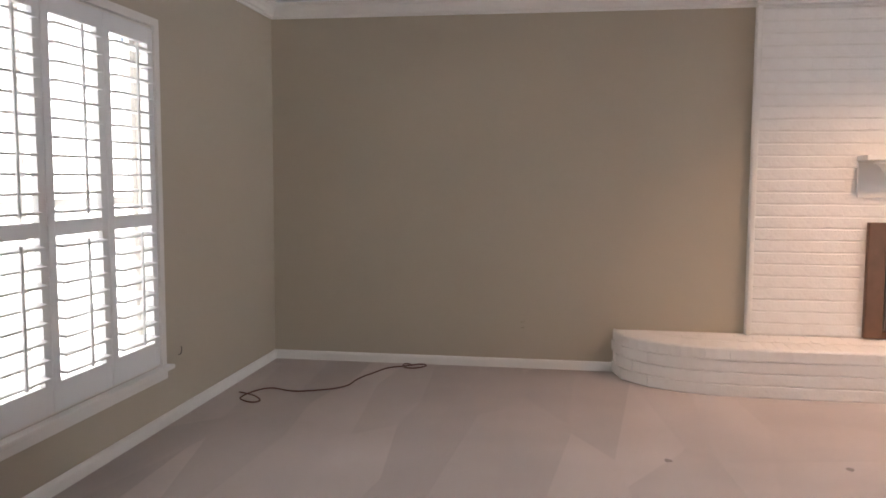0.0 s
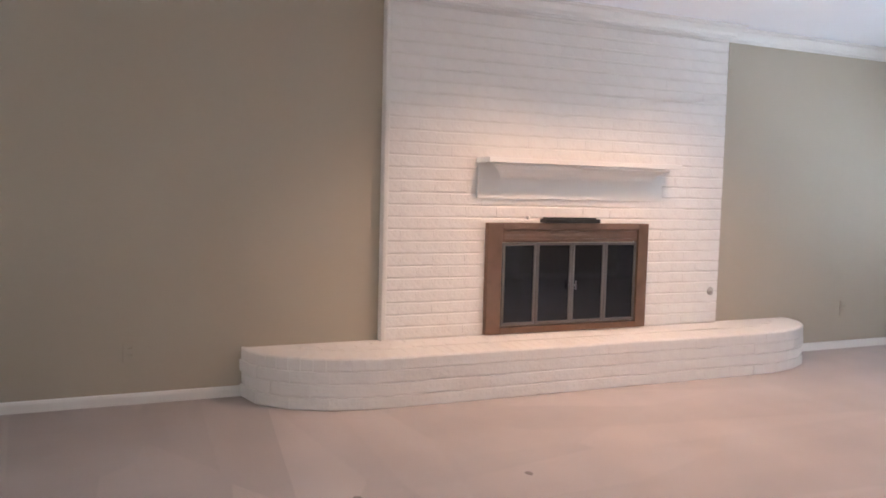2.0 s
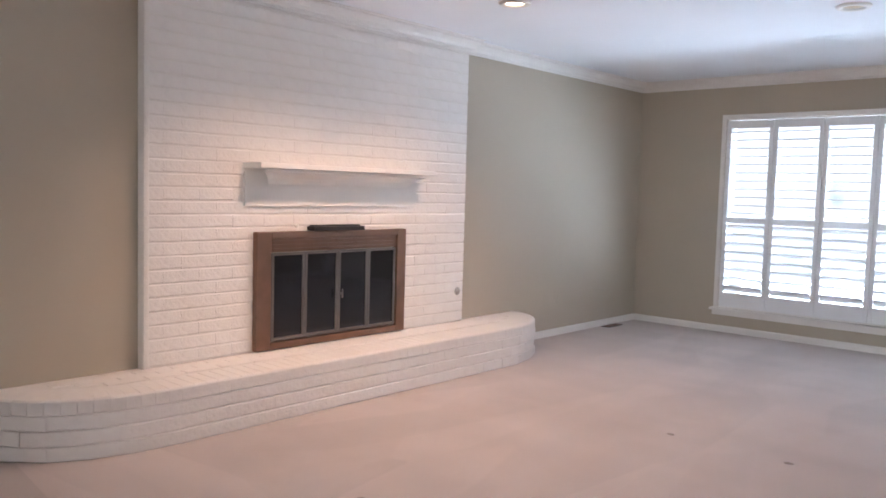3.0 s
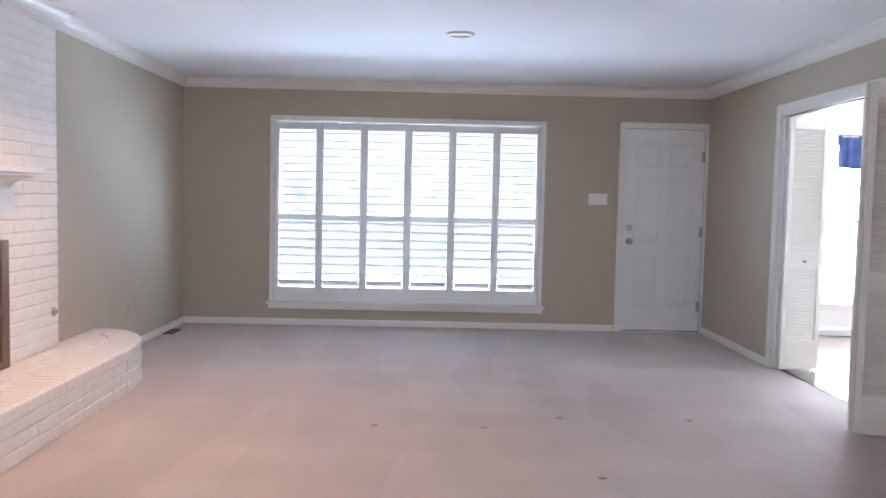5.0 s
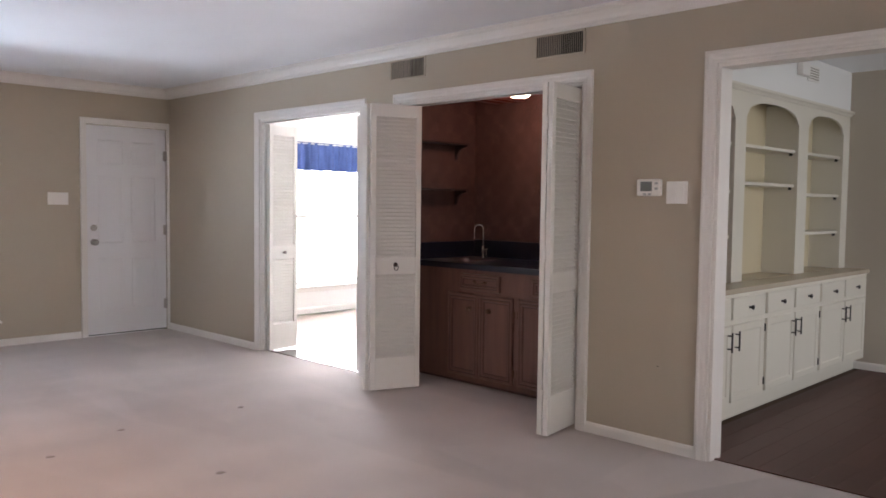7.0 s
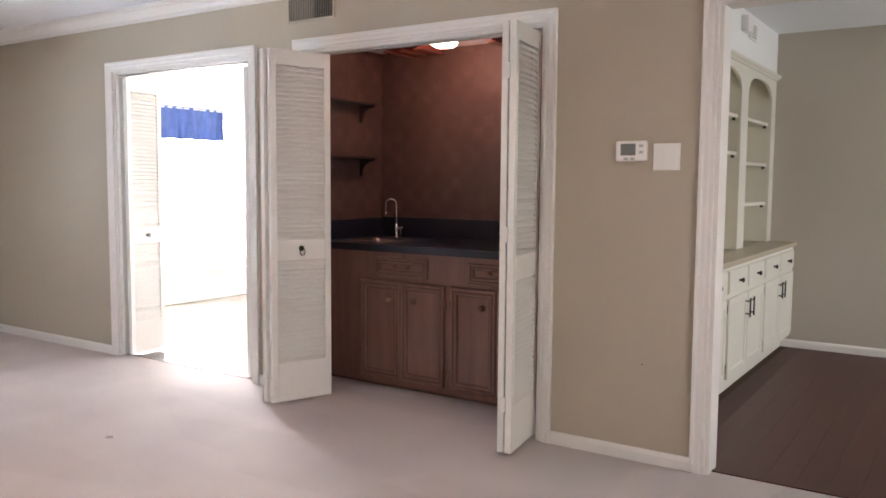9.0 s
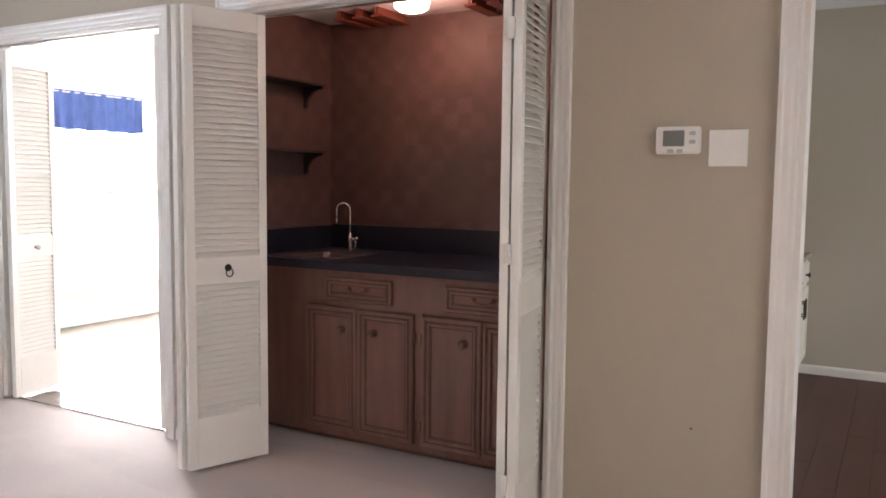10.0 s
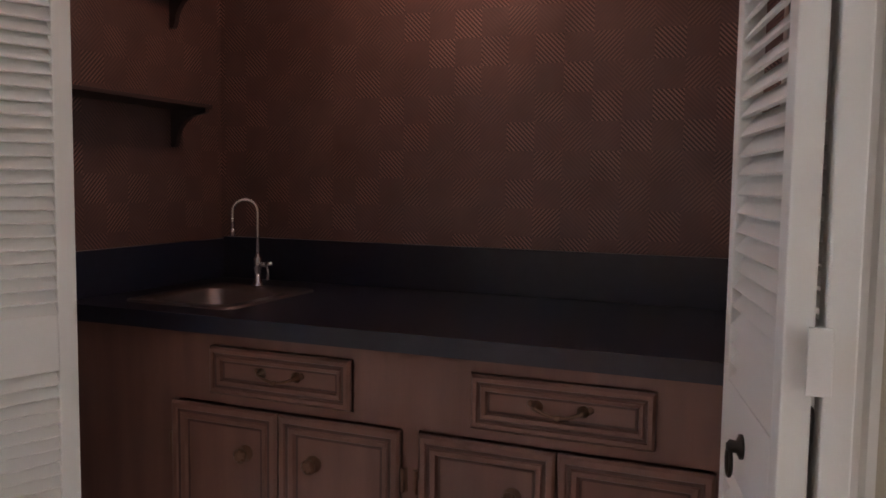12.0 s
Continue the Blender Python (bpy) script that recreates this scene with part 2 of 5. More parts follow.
SOOT_M = material("sooty_firebrick", (0.05, 0.045, 0.04), 0.9, second=(0.015, 0.013, 0.012), scale=6, amount=0.9, bump=0.3, bump_scale=25)
PULL_M = material("dark_bronze_pull", (0.045, 0.038, 0.030), 0.4, metal=0.7, scale=9, amount=0.5, bump=0.03)
SINK_M = material("sink_steel", (0.36, 0.34, 0.35), 0.3, metal=0.95, scale=20, amount=0.4, bump=0.02)
DFRAME_M = material("darkened_steel", (0.20, 0.175, 0.16), 0.4, metal=0.85, scale=20, amount=0.4, bump=0.02)
CHROME_M = material("chrome", (0.85, 0.85, 0.87), 0.08, metal=1.0, scale=10, amount=0.1, bump=0)
OAK_M = material("stained_cabinet_wood", OAK, 0.45, second=tuple(c * 0.62 for c in OAK), scale=3.2, amount=0.8, bump=0.10, bump_scale=30, coat=0.15, stretch=(6, 6, 0.7), detail=8)
OAKH_M = material("stained_drawer_wood", OAK, 0.45, second=tuple(c * 0.62 for c in OAK), scale=3.2, amount=0.8, bump=0.10, bump_scale=30, coat=0.15, stretch=(6, 0.7, 6), detail=8)
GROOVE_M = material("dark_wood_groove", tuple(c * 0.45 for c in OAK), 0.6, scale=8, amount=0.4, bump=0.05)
RACK_M = material("reddish_stained_wood", (0.20, 0.065, 0.045), 0.4, scale=5, amount=0.6, bump=0.08, stretch=(0.7, 6, 6))
COUNTER_M = material("navy_laminate", (0.018, 0.021, 0.038), 0.28, second=(0.012, 0.015, 0.028), scale=55, amount=0.8, bump=0.02)
FLOOR_M = material("dark_hardwood", (0.090, 0.034, 0.027), 0.45, second=(0.075, 0.026, 0.020), scale=5, amount=0.9, bump=0.06, bump_scale=30, stretch=(0.8, 8, 1), per_object=0.12, detail=7)
KFLOOR_M = material("kitchen_floorboard", (0.17, 0.125, 0.10), 0.22, second=(0.10, 0.072, 0.058), scale=5, amount=0.9, bump=0.06, bump_scale=30, stretch=(8, 0.8, 1), per_object=0.2, detail=7)
CREAM_M = material("built_in_paint", (0.70, 0.67, 0.58), 0.4, scale=3, amount=0.3, bump=0.03)
NICHE_M = material("bookcase_back_paint", (0.60, 0.52, 0.35), 0.6, scale=3, amount=0.4, bump=0.03)
CTOP_M = material("built_in_top", (0.50, 0.43, 0.33), 0.25, scale=3, amount=0.4, bump=0.02)
BLUE_M = material("blue_cotton", (0.075, 0.125, 0.33), 0.85, second=(0.045, 0.075, 0.22), scale=12, amount=0.8, bump=0.2, bump_scale=300)
GRILLE_M = material("vent_metal", (0.34, 0.30, 0.245), 0.5, scale=8, amount=0.3, bump=0.02)
# near-black colour standing in for shade in hollows that are not modelled
VOID_M = material("hollow_shade", (0.02, 0.02, 0.018), 0.9, bump=0)
PLASTIC_M = material("white_plastic", (0.82, 0.80, 0.76), 0.35, scale=4, amount=0.15, bump=0)
LCD_M = material("grey_display", (0.19, 0.20, 0.19), 0.2, scale=6, amount=0.2, bump=0)
SHELF_M = material("dark_shelf_wood", (0.045, 0.032, 0.034), 0.5, scale=8, amount=0.5, bump=0.05)
KEY_M = material("grey_key", (0.45, 0.47, 0.46), 0.5, bump=0)
CORD_M = material("brown_cord", (0.11, 0.035, 0.02), 0.6, scale=30, amount=0.5, bump=0.05)
DENT_M = material("carpet_dent", tuple(c * 0.62 for c in CARPET), 0.95, scale=30, amount=0.6, bump=0.4, bump_scale=300)
GLASS_M = glass_material("window_glass")
SMOKED_M = material("smoked_glass", (0.012, 0.013, 0.017), 0.06, bump=0)
GRASS_M = material("lawn", (0.06, 0.11, 0.03), 0.95, second=(0.03, 0.06, 0.015), scale=2, amount=0.9, bump=0.5, bump_scale=40)
BARK_M = material("bark", (0.12, 0.09, 0.06), 0.9, scale=10, amount=0.8, bump=0.5, bump_scale=20)
WHITE_M = material("white_wall_paint", (0.82, 0.82, 0.80), 0.7, scale=2, amount=0.3, bump=0.08, bump_scale=160)
LAMP_M = glow_material("lamp_globe", (1.0, 0.80, 0.60), 9.0)
CANLIT_M = glow_material("can_lamp", (1.0, 0.70, 0.42), 6.0)
CANOFF_M = material("can_reflector", (0.55, 0.42, 0.22), 0.3, metal=0.3, bump=0)

# ---- mesh helpers ----


def part(name, bm, mat, parent=None, label="", smooth=False):
    me = bpy.data.meshes.new(name)
    bmesh.ops.recalc_face_normals(bm, faces=bm.faces)
    bm.to_mesh(me)
    bm.free()
    if smooth:
        for p in me.polygons:
            p.use_smooth = True
    me.materials.append(mat)
    ob = new(name, me)
    if parent is not None:
        ob.parent = parent
    if label:
        tagged(ob, label=label)
    return ob


def thing(name, label, category, group="", at=(0, 0, 0), turn=0.0):
    e = new(name)
    e.empty_display_size = 0.1
    e.matrix_world = pose(*at, 0, 0, turn)
    return tagged(e, label=label, category=category, group=group)


def box(bm, x0, x1, y0, y1, z0, z1, bevel=0.0, m=None):
    """A box, with chamfered edges where bevel is given."""
    tmp = bmesh.new()
    bmesh.ops.create_cube(tmp, size=1.0, matrix=Matrix.Translation(((x0 + x1) / 2, (y0 + y1) / 2, (z0 + z1) / 2)) @ Matrix.Diagonal((abs(x1 - x0), abs(y1 - y0), abs(z1 - z0), 1)))
    if bevel:
        bmesh.ops.bevel(tmp, geom=tmp.edges[:], offset=bevel, segments=2, profile=0.6, affect="EDGES")
    merge(bm, tmp, m)


def merge(bm, tmp, m=None):
    if m is not None:
        bmesh.ops.transform(tmp, matrix=m, verts=tmp.verts)
    vs = {v: bm.verts.new(v.co) for v in tmp.verts}
    for f in tmp.faces:
        bm.faces.new([vs[v] for v in f.verts])
    tmp.free()


def boxes(*args, bevel=0.0):
    bm = bmesh.new()
    for a in args:
        box(bm, *a, bevel=bevel)
    return bm


def rod(bm, a, b, r, sides=12, r2=None):
    a, b = Vector(a), Vector(b)
    d = b - a
    tmp = bmesh.new()
    bmesh.ops.create_cone(tmp, cap_ends=True, segments=sides, radius1=r, radius2=r if r2 is None else r2, depth=d.length)
    merge(bm, tmp, Matrix.Translation((a + b) / 2) @ d.to_track_quat("Z", "Y").to_matrix().to_4x4())


def lathe(bm, profile, m=None, sides=24):
    """Turns (radius, height) pairs round z."""
    tmp = bmesh.new()
    rings = []
    for r, z in profile:
        rings.append([tmp.verts.new((max(r, 1e-4) * math.cos(2 * math.pi * i / sides), max(r, 1e-4) * math.sin(2 * math.pi * i / sides), z)) for i in range(sides)])
    for a, b in zip(rings, rings[1:]):
        for i in range(sides):
            tmp.faces.new((a[i], a[(i + 1) % sides], b[(i + 1) % sides], b[i]))
    tmp.faces.new(list(reversed(rings[0])))
    tmp.faces.new(rings[-1])
    merge(bm, tmp, m)


def sweep(bm, profile, start, end, out, up=(0, 0, 1), cut0=0.0, cut1=0.0):
    """Extrudes a closed profile of (out, up) pairs from start to end; cut: how far each end runs on per metre of out (a mitre)."""
    start, end, out, up = Vector(start), Vector(end), Vector(out), Vector(up)
    along = (end - start).normalized()
    a = [bm.verts.new(start + out * o + up * u - along * o * cut0) for o, u in profile]
    b = [bm.verts.new(end + out * o + up * u + along * o * cut1) for o, u in profile]
    n = len(profile)
    for i in range(n):
        bm.faces.new((a[i], a[(i + 1) % n], b[(i + 1) % n], b[i]))
    bm.faces.new(a)
    bm.faces.new(list(reversed(b)))


def tube(bm, points, r, sides=10):
    """A round tube along points."""
    pts = [Vector(p) for p in points]
    rings = []
    side = None
    for i, p in enumerate(pts):
        d = (pts[min(i + 1, len(pts) - 1)] - pts[max(i - 1, 0)]).normalized()
        ref = side if side is not None else (Vector((0, 0, 1)) if abs(d.z) < 0.9 else Vector((1, 0, 0)))
        side = (ref - d * ref.dot(d)).normalized()
        other = d.cross(side)
        rings.append([bm.verts.new(p + (side * math.cos(2 * math.pi * k / sides) + other * math.sin(2 * math.pi * k / sides)) * r) for k in range(sides)])
    for a, b in zip(rings, rings[1:]):
        for k in range(sides):
            bm.faces.new((a[k], a[(k + 1) % sides], b[(k + 1) % sides], b[k]))
    bm.faces.new(list(reversed(rings[0])))
    bm.faces.new(rings[-1])


def structure(name, bm, mat, label=""):
    return tagged(part(name, bm, mat), label=label, kind="structure")
# ---- structure ----
T = 0.12
KIT = (-3.085, -1.70)      # kitchen opening along y
BAR = (-5.10, -3.525)      # bar closet opening
DIN = (-8.05, -5.914)      # dining opening
HEAD = 2.035
NWIN = (0.905, 3.56, 0.235, 2.045)
SWIN = (1.645, 4.225, 0.320, 1.998)

structure("floor", boxes((WEST, EAST + 0.06, SOUTH, NORTH, -0.15, 0.0)), CARPET_M, "pinkish beige cut-pile carpet with vacuum streaks")
structure("floor_bar", boxes((EAST + 0.06, 6.30, -5.34, -3.28, -0.15, 0.0)), CARPET_M, "pinkish beige carpet running into the bar closet")
structure("subfloor_dining", boxes((EAST + 0.06, 8.45, -9.0, -5.22, -0.15, -0.018)), BARK_M, "rough boards under the dining room floor")
structure("subfloor_kitchen", boxes((EAST + 0.06, 9.4, -3.18, 0.0, -0.15, -0.018)), BARK_M, "rough boards under the kitchen floor")
structure("subfloor_hall", boxes((8.45, 10.8, -9.0, -5.22, -0.15, -0.018)), BARK_M, "rough boards under the hall floor")
structure("ceiling", boxes((WEST - T, EAST + T, SOUTH - T, NORTH + T, CEIL, CEIL + 0.1)), CEIL_M, "flat white painted living room ceiling")
structure("ceiling_dining", boxes((EAST + T, 10.8, -9.1, -5.20, CEIL, CEIL + 0.1)), CEIL_M, "flat white painted dining room ceiling")
structure("ceiling_kitchen", boxes((EAST + T, 9.5, -3.26, 0.12, CEIL, CEIL + 0.1)), CEIL_M, "flat white painted kitchen ceiling")
structure("ceiling_bar", boxes((EAST + T, 6.39, -5.42, -3.20, 2.17, 2.27)), CEIL_M, "low white ceiling of the bar closet")

structure("wall_west", boxes((WEST - T, WEST, SOUTH, NORTH, 0, CEIL)), WALL_M, "taupe painted wall behind the fireplace")
structure("wall_north", boxes(
    (WEST - T, NWIN[0], 0, T, 0, CEIL), (NWIN[0], NWIN[1], 0, T, 0, NWIN[2]), (NWIN[0], NWIN[1], 0, T, NWIN[3], CEIL),
    (NWIN[1], 4.395, 0, T, 0, CEIL), (4.395, 5.205, 0, T, 2.04, CEIL), (5.205, EAST + T, 0, T, 0, CEIL)), WALL_M, "taupe painted wall with the large shuttered window")
structure("wall_south", boxes(
    (WEST - T, SWIN[0], SOUTH - T, SOUTH, 0, CEIL), (SWIN[0], SWIN[1], SOUTH - T, SOUTH, 0, SWIN[2]), (SWIN[0], SWIN[1], SOUTH - T, SOUTH, SWIN[3], CEIL),
    (SWIN[1], EAST + T, SOUTH - T, SOUTH, 0, CEIL)), WALL_M, "taupe painted wall with tall shuttered window")
structure("wall_east", boxes(
    (EAST, EAST + T, KIT[1], NORTH, 0, CEIL), (EAST, EAST + T, KIT[0], KIT[1], HEAD, CEIL),
    (EAST, EAST + T, BAR[1], KIT[0], 0, CEIL), (EAST, EAST + T, BAR[0], BAR[1], HEAD, CEIL),
    (EAST, EAST + T, DIN[1], BAR[0], 0, CEIL), (EAST, EAST + T, DIN[0], DIN[1], HEAD + 0.015, CEIL),
    (EAST, EAST + T, SOUTH, DIN[0], 0, CEIL)), WALL_M, "taupe painted wall with three openings")
BX0, BX1, BY0, BY1 = EAST + T, 6.27, -5.32, -3.30
PAPER_LABEL = "dark brown wallpaper with hatched checks in bar closet"
structure("wall_bar_back", boxes((BX1, BX1 + 0.1, BY0 - 0.1, BY1 + 0.1, 0, 2.17)), PAPER_M, PAPER_LABEL)
structure("wall_bar_north", boxes((BX0, BX1, BY1, BY1 + 0.1, 0, 2.17)), PAPER_M, PAPER_LABEL)
structure("wall_bar_south", boxes((BX0, BX1, BY0 - 0.1, BY0, 0, 2.17)), PAPER_M, PAPER_LABEL)
structure("wall_kitchen_east", boxes((9.4, 9.5, -3.24, 0.12, 0, CEIL), (BX0, 9.4, -3.25, -3.205, 0, CEIL)), WHITE_M, "white kitchen wall")
KWIN = (6.40, 8.0, 0.33, 1.98)
structure("wall_kitchen_north", boxes((EAST + T, KWIN[0], 0, T, 0, CEIL), (KWIN[0], KWIN[1], 0, T, 0, KWIN[2]), (KWIN[0], KWIN[1], 0, T, KWIN[3], CEIL), (KWIN[1], 9.5, 0, T, 0, CEIL)), WHITE_M, "white kitchen wall with window")
DX = 8.45
structure("wall_dining_north", boxes((BX0, DX, -5.24, -5.20, 0, CEIL)), WALL_M, "wall behind the built-in bookcase")
structure("soffit_dining", boxes((BX0, DX, -5.495, -5.24, 2.115, CEIL)), WHITE_M, "white soffit above built-in bookcase")
structure("wall_dining_east", boxes((DX, DX + T, -6.66, -5.24, 0, CEIL), (DX, DX + T, -7.55, -6.66, 2.05, CEIL), (DX, DX + T, -9.1, -7.55, 0, CEIL)), GREEN_M, "pale beige dining room wall with doorway")
structure("wall_hall", boxes((10.7, 10.8, -9.1, -5.2, 0, CEIL), (DX + T, 10.7, -5.34, -5.24, 0, CEIL)), GREEN_M, "pale wall of the room beyond dining doorway")
# unseen wall; its opening is added to let the fill lamp in
structure("wall_dining_south", boxes((EAST + T, 6.0, -9.1, -9.0, 0, CEIL), (8.4, 10.8, -9.1, -9.0, 0, CEIL), (6.0, 8.4, -9.1, -9.0, 0, 0.5), (6.0, 8.4, -9.1, -9.0, 2.1, CEIL)), GREEN_M, "unseen pale dining room wall with an opening added for the fill lamp")


# crown moulding and baseboards, mitred in the corners
CROWN = [(0, 0), (0, -0.095), (0.010, -0.095), (0.012, -0.080), (0.024, -0.072), (0.032, -0.052), (0.052, -0.030), (0.066, -0.022), (0.068, -0.010), (0.080, -0.008), (0.080, 0)]
BASE = [(0, 0), (0.014, 0), (0.014, 0.044), (0.010, 0.056), (0.004, 0.062), (0, 0.062)]


def run(bm, profile, a, b, out, z, c0=-1.0, c1=-1.0):
    sweep(bm, profile, (*a, z), (*b, z), (*out, 0), cut0=c0, cut1=c1)


BRE = (-5.475, -2.85)
BRX = 0.068
bm = bmesh.new()
run(bm, CROWN, (0, 0), (EAST, 0), (0, -1), CEIL)
run(bm, CROWN, (EAST, 0), (EAST, SOUTH), (-1, 0), CEIL)
run(bm, CROWN, (EAST, SOUTH), (0, SOUTH), (0, 1), CEIL)
run(bm, CROWN, (0, SOUTH), (0, BRE[0]), (1, 0), CEIL, -1, -1)
run(bm, CROWN, (0, BRE[1]), (0, 0), (1, 0), CEIL, -1, -1)
run(bm, CROWN, (BRX + 0.012, BRE[0]), (BRX + 0.012, BRE[1]), (1, 0), CEIL, 1, 1)
run(bm, CROWN, (0, BRE[0]), (BRX + 0.012, BRE[0]), (0, -1), CEIL, -1, 1)
run(bm, CROWN, (BRX + 0.012, BRE[1]), (0, BRE[1]), (0, 1), CEIL, 1, -1)
structure("crown_moulding", bm, TRIM_M, "white painted stepped crown moulding under ceiling")

CAS = 0.064
bm = bmesh.new()
run(bm, BASE, (0, 0), (4.395 - CAS, 0), (0, -1), 0, -1, 0)
run(bm, BASE, (EAST, 0), (EAST, KIT[1] + CAS), (-1, 0), 0, -1, 0)
run(bm, BASE, (EAST, KIT[0] - CAS), (EAST, BAR[1] + CAS), (-1, 0), 0, 0, 0)
run(bm, BASE, (EAST, BAR[0] - CAS), (EAST, DIN[1] + CAS), (-1, 0), 0, 0, 0)
run(bm, BASE, (EAST, DIN[0] - CAS), (EAST, SOUTH), (-1, 0), 0, 0, -1)
run(bm, BASE, (EAST, SOUTH), (0, SOUTH), (0, 1), 0)
run(bm, BASE, (0, SOUTH), (0, -6.302), (1, 0), 0, -1, 0)
run(bm, BASE, (0, -2.11), (0, 0), (1, 0), 0, 0, -1)
structure("baseboard", bm, TRIM_M, "low white painted baseboard above the carpet")
bm = bmesh.new()
run(bm, BASE, (DX, -5.60), (DX, -6.66 + CAS), (-1, 0), 0, 0, 0)
run(bm, BASE, (DX, -7.55 - CAS), (DX, -9.0), (-1, 0), 0, 0, -1)
run(bm, BASE, (10.7, -5.34), (10.7, -9.0), (-1, 0), 0)
run(bm, BASE, (DX, -9.0), (EAST + T, -9.0), (0, 1), 0)
structure("baseboard_dining", bm, TRIM_M, "white painted baseboard above dark wood floor")
bm = bmesh.new()
run(bm, [(o, u * 1.2) for o, u in BASE], (EAST + T, 0), (9.4, 0), (0, -1), 0, 0, -1)
run(bm, BASE, (9.4, 0), (9.4, -3.2), (-1, 0), 0)
structure("baseboard_kitchen", bm, TRIM_M, "white baseboard above the kitchen floor")


def casing(name, label, plane, a0, a1, top, axis, out, foot=0.0, width=CAS, reveal=0.0):
    """Door casing: two legs and a head, each stepped in profile, mitred. plane: the wall's coordinate; a0, a1: the opening along the wall."""
    prof = [(0, 0), (0.010, 0), (0.013, 0.006), (0.011, 0.018), (0.015, 0.028), (0.015, 0.044), (0.020, 0.052), (0.020, width), (0, width)]
    bm = bmesh.new()
    at = (lambda a, z: (plane, a, z)) if axis == "y" else (lambda a, z: (a, plane, z))
    o = Vector((out, 0, 0)) if axis == "y" else Vector((0, out, 0))
    e = Vector((0, 1, 0)) if axis == "y" else Vector((1, 0, 0))

    def leg(p, q, up, mit0, mit1):
        p, q = Vector(p), Vector(q)
        along = (q - p).normalized()
        ra = [bm.verts.new(p + o * x + up * u - along * mit0 * u) for x, u in prof]
        rb = [bm.verts.new(q + o * x + up * u + along * mit1 * u) for x, u in prof]
        n = len(prof)
        for i in range(n):
            bm.faces.new((ra[i], ra[(i + 1) % n], rb[(i + 1) % n], rb[i]))
        bm.faces.new(ra)
        bm.faces.new(list(reversed(rb)))

    leg(at(a0, foot), at(a0, top), -e, 0, 1)
    leg(at(a1, foot), at(a1, top), e, 0, 1)
    leg(at(a0, top), at(a1, top), Vector((0, 0, 1)), 1, 1)
    return structure(name, bm, TRIM_M, label)


casing("trim_kitchen_opening", "white moulded casing round the kitchen opening", EAST - 0.002, *KIT, HEAD, "y", -1)
casing("trim_bar_opening", "white moulded casing round the bar closet", EAST - 0.002, *BAR, HEAD, "y", -1)
casing("trim_dining_opening", "white moulded casing round the wide dining opening", EAST - 0.002, *DIN, HEAD + 0.015, "y", -1)
casing("trim_dining_doorway", "white moulded casing round the far doorway", DX - 0.002, -7.55, -6.66, 2.03, "y", -1, -0.0)
for nm, (a, b), top in (("kitchen", KIT, HEAD), ("bar", BAR, HEAD), ("dining", DIN, HEAD + 0.015)):
    structure("jamb_" + nm, boxes((EAST - 0.001, EAST + T + 0.001, b - 0.018, b + 0.0, 0, top), (EAST - 0.001, EAST + T + 0.001, a, a + 0.018, 0, top),
                                  (EAST - 0.001, EAST + T + 0.001, a + 0.018, b - 0.018, top - 0.018, top)), TRIM_M, "white painted jamb of the opening")
for nm, (a, b) in (("kitchen", KIT), ("bar", BAR)):
    structure("track_" + nm, boxes((EAST + 0.03, EAST + 0.055, a + 0.02, b - 0.02, HEAD - 0.03, HEAD - 0.018)), STEEL_M, "narrow steel folding door track under the head")
structure("threshold_dining", boxes((EAST + 0.05, EAST + 0.072, *DIN, 0.0, 0.006)), FLOOR_M, "dark wood edge strip where carpet ends")
structure("threshold_kitchen", boxes((EAST + 0.05, EAST + 0.072, *KIT, 0.0, 0.006)), KFLOOR_M, "wood edge strip where carpet ends")


# ---- windows with plantation shutters ----
def slat_profile(w, t, tilt):
    pts = [(-w / 2, -t * 0.38), (-w / 2, t * 0.38), (-w * 0.3, t * 0.45), (0, t * 0.5), (w * 0.3, t * 0.45), (w / 2, t * 0.38), (w / 2, -t * 0.38), (w * 0.3, -t * 0.45), (0, -t * 0.5), (-w * 0.3, -t * 0.45)]
    c, s = math.cos(tilt), math.sin(tilt)
    return [(x * c - z * s, x * s + z * c) for x, z in pts]


def slat_mesh(name, length, width, thick, tilt, mat):
    bm = bmesh.new()
    sweep(bm, slat_profile(width, thick, tilt), (-length / 2, 0, 0), (length / 2, 0, 0), (0, 1, 0))
    me = bpy.data.meshes.new(name)
    bmesh.ops.recalc_face_normals(bm, faces=bm.faces)
    bm.to_mesh(me)
    bm.free()
    me.materials.append(mat)
    return me


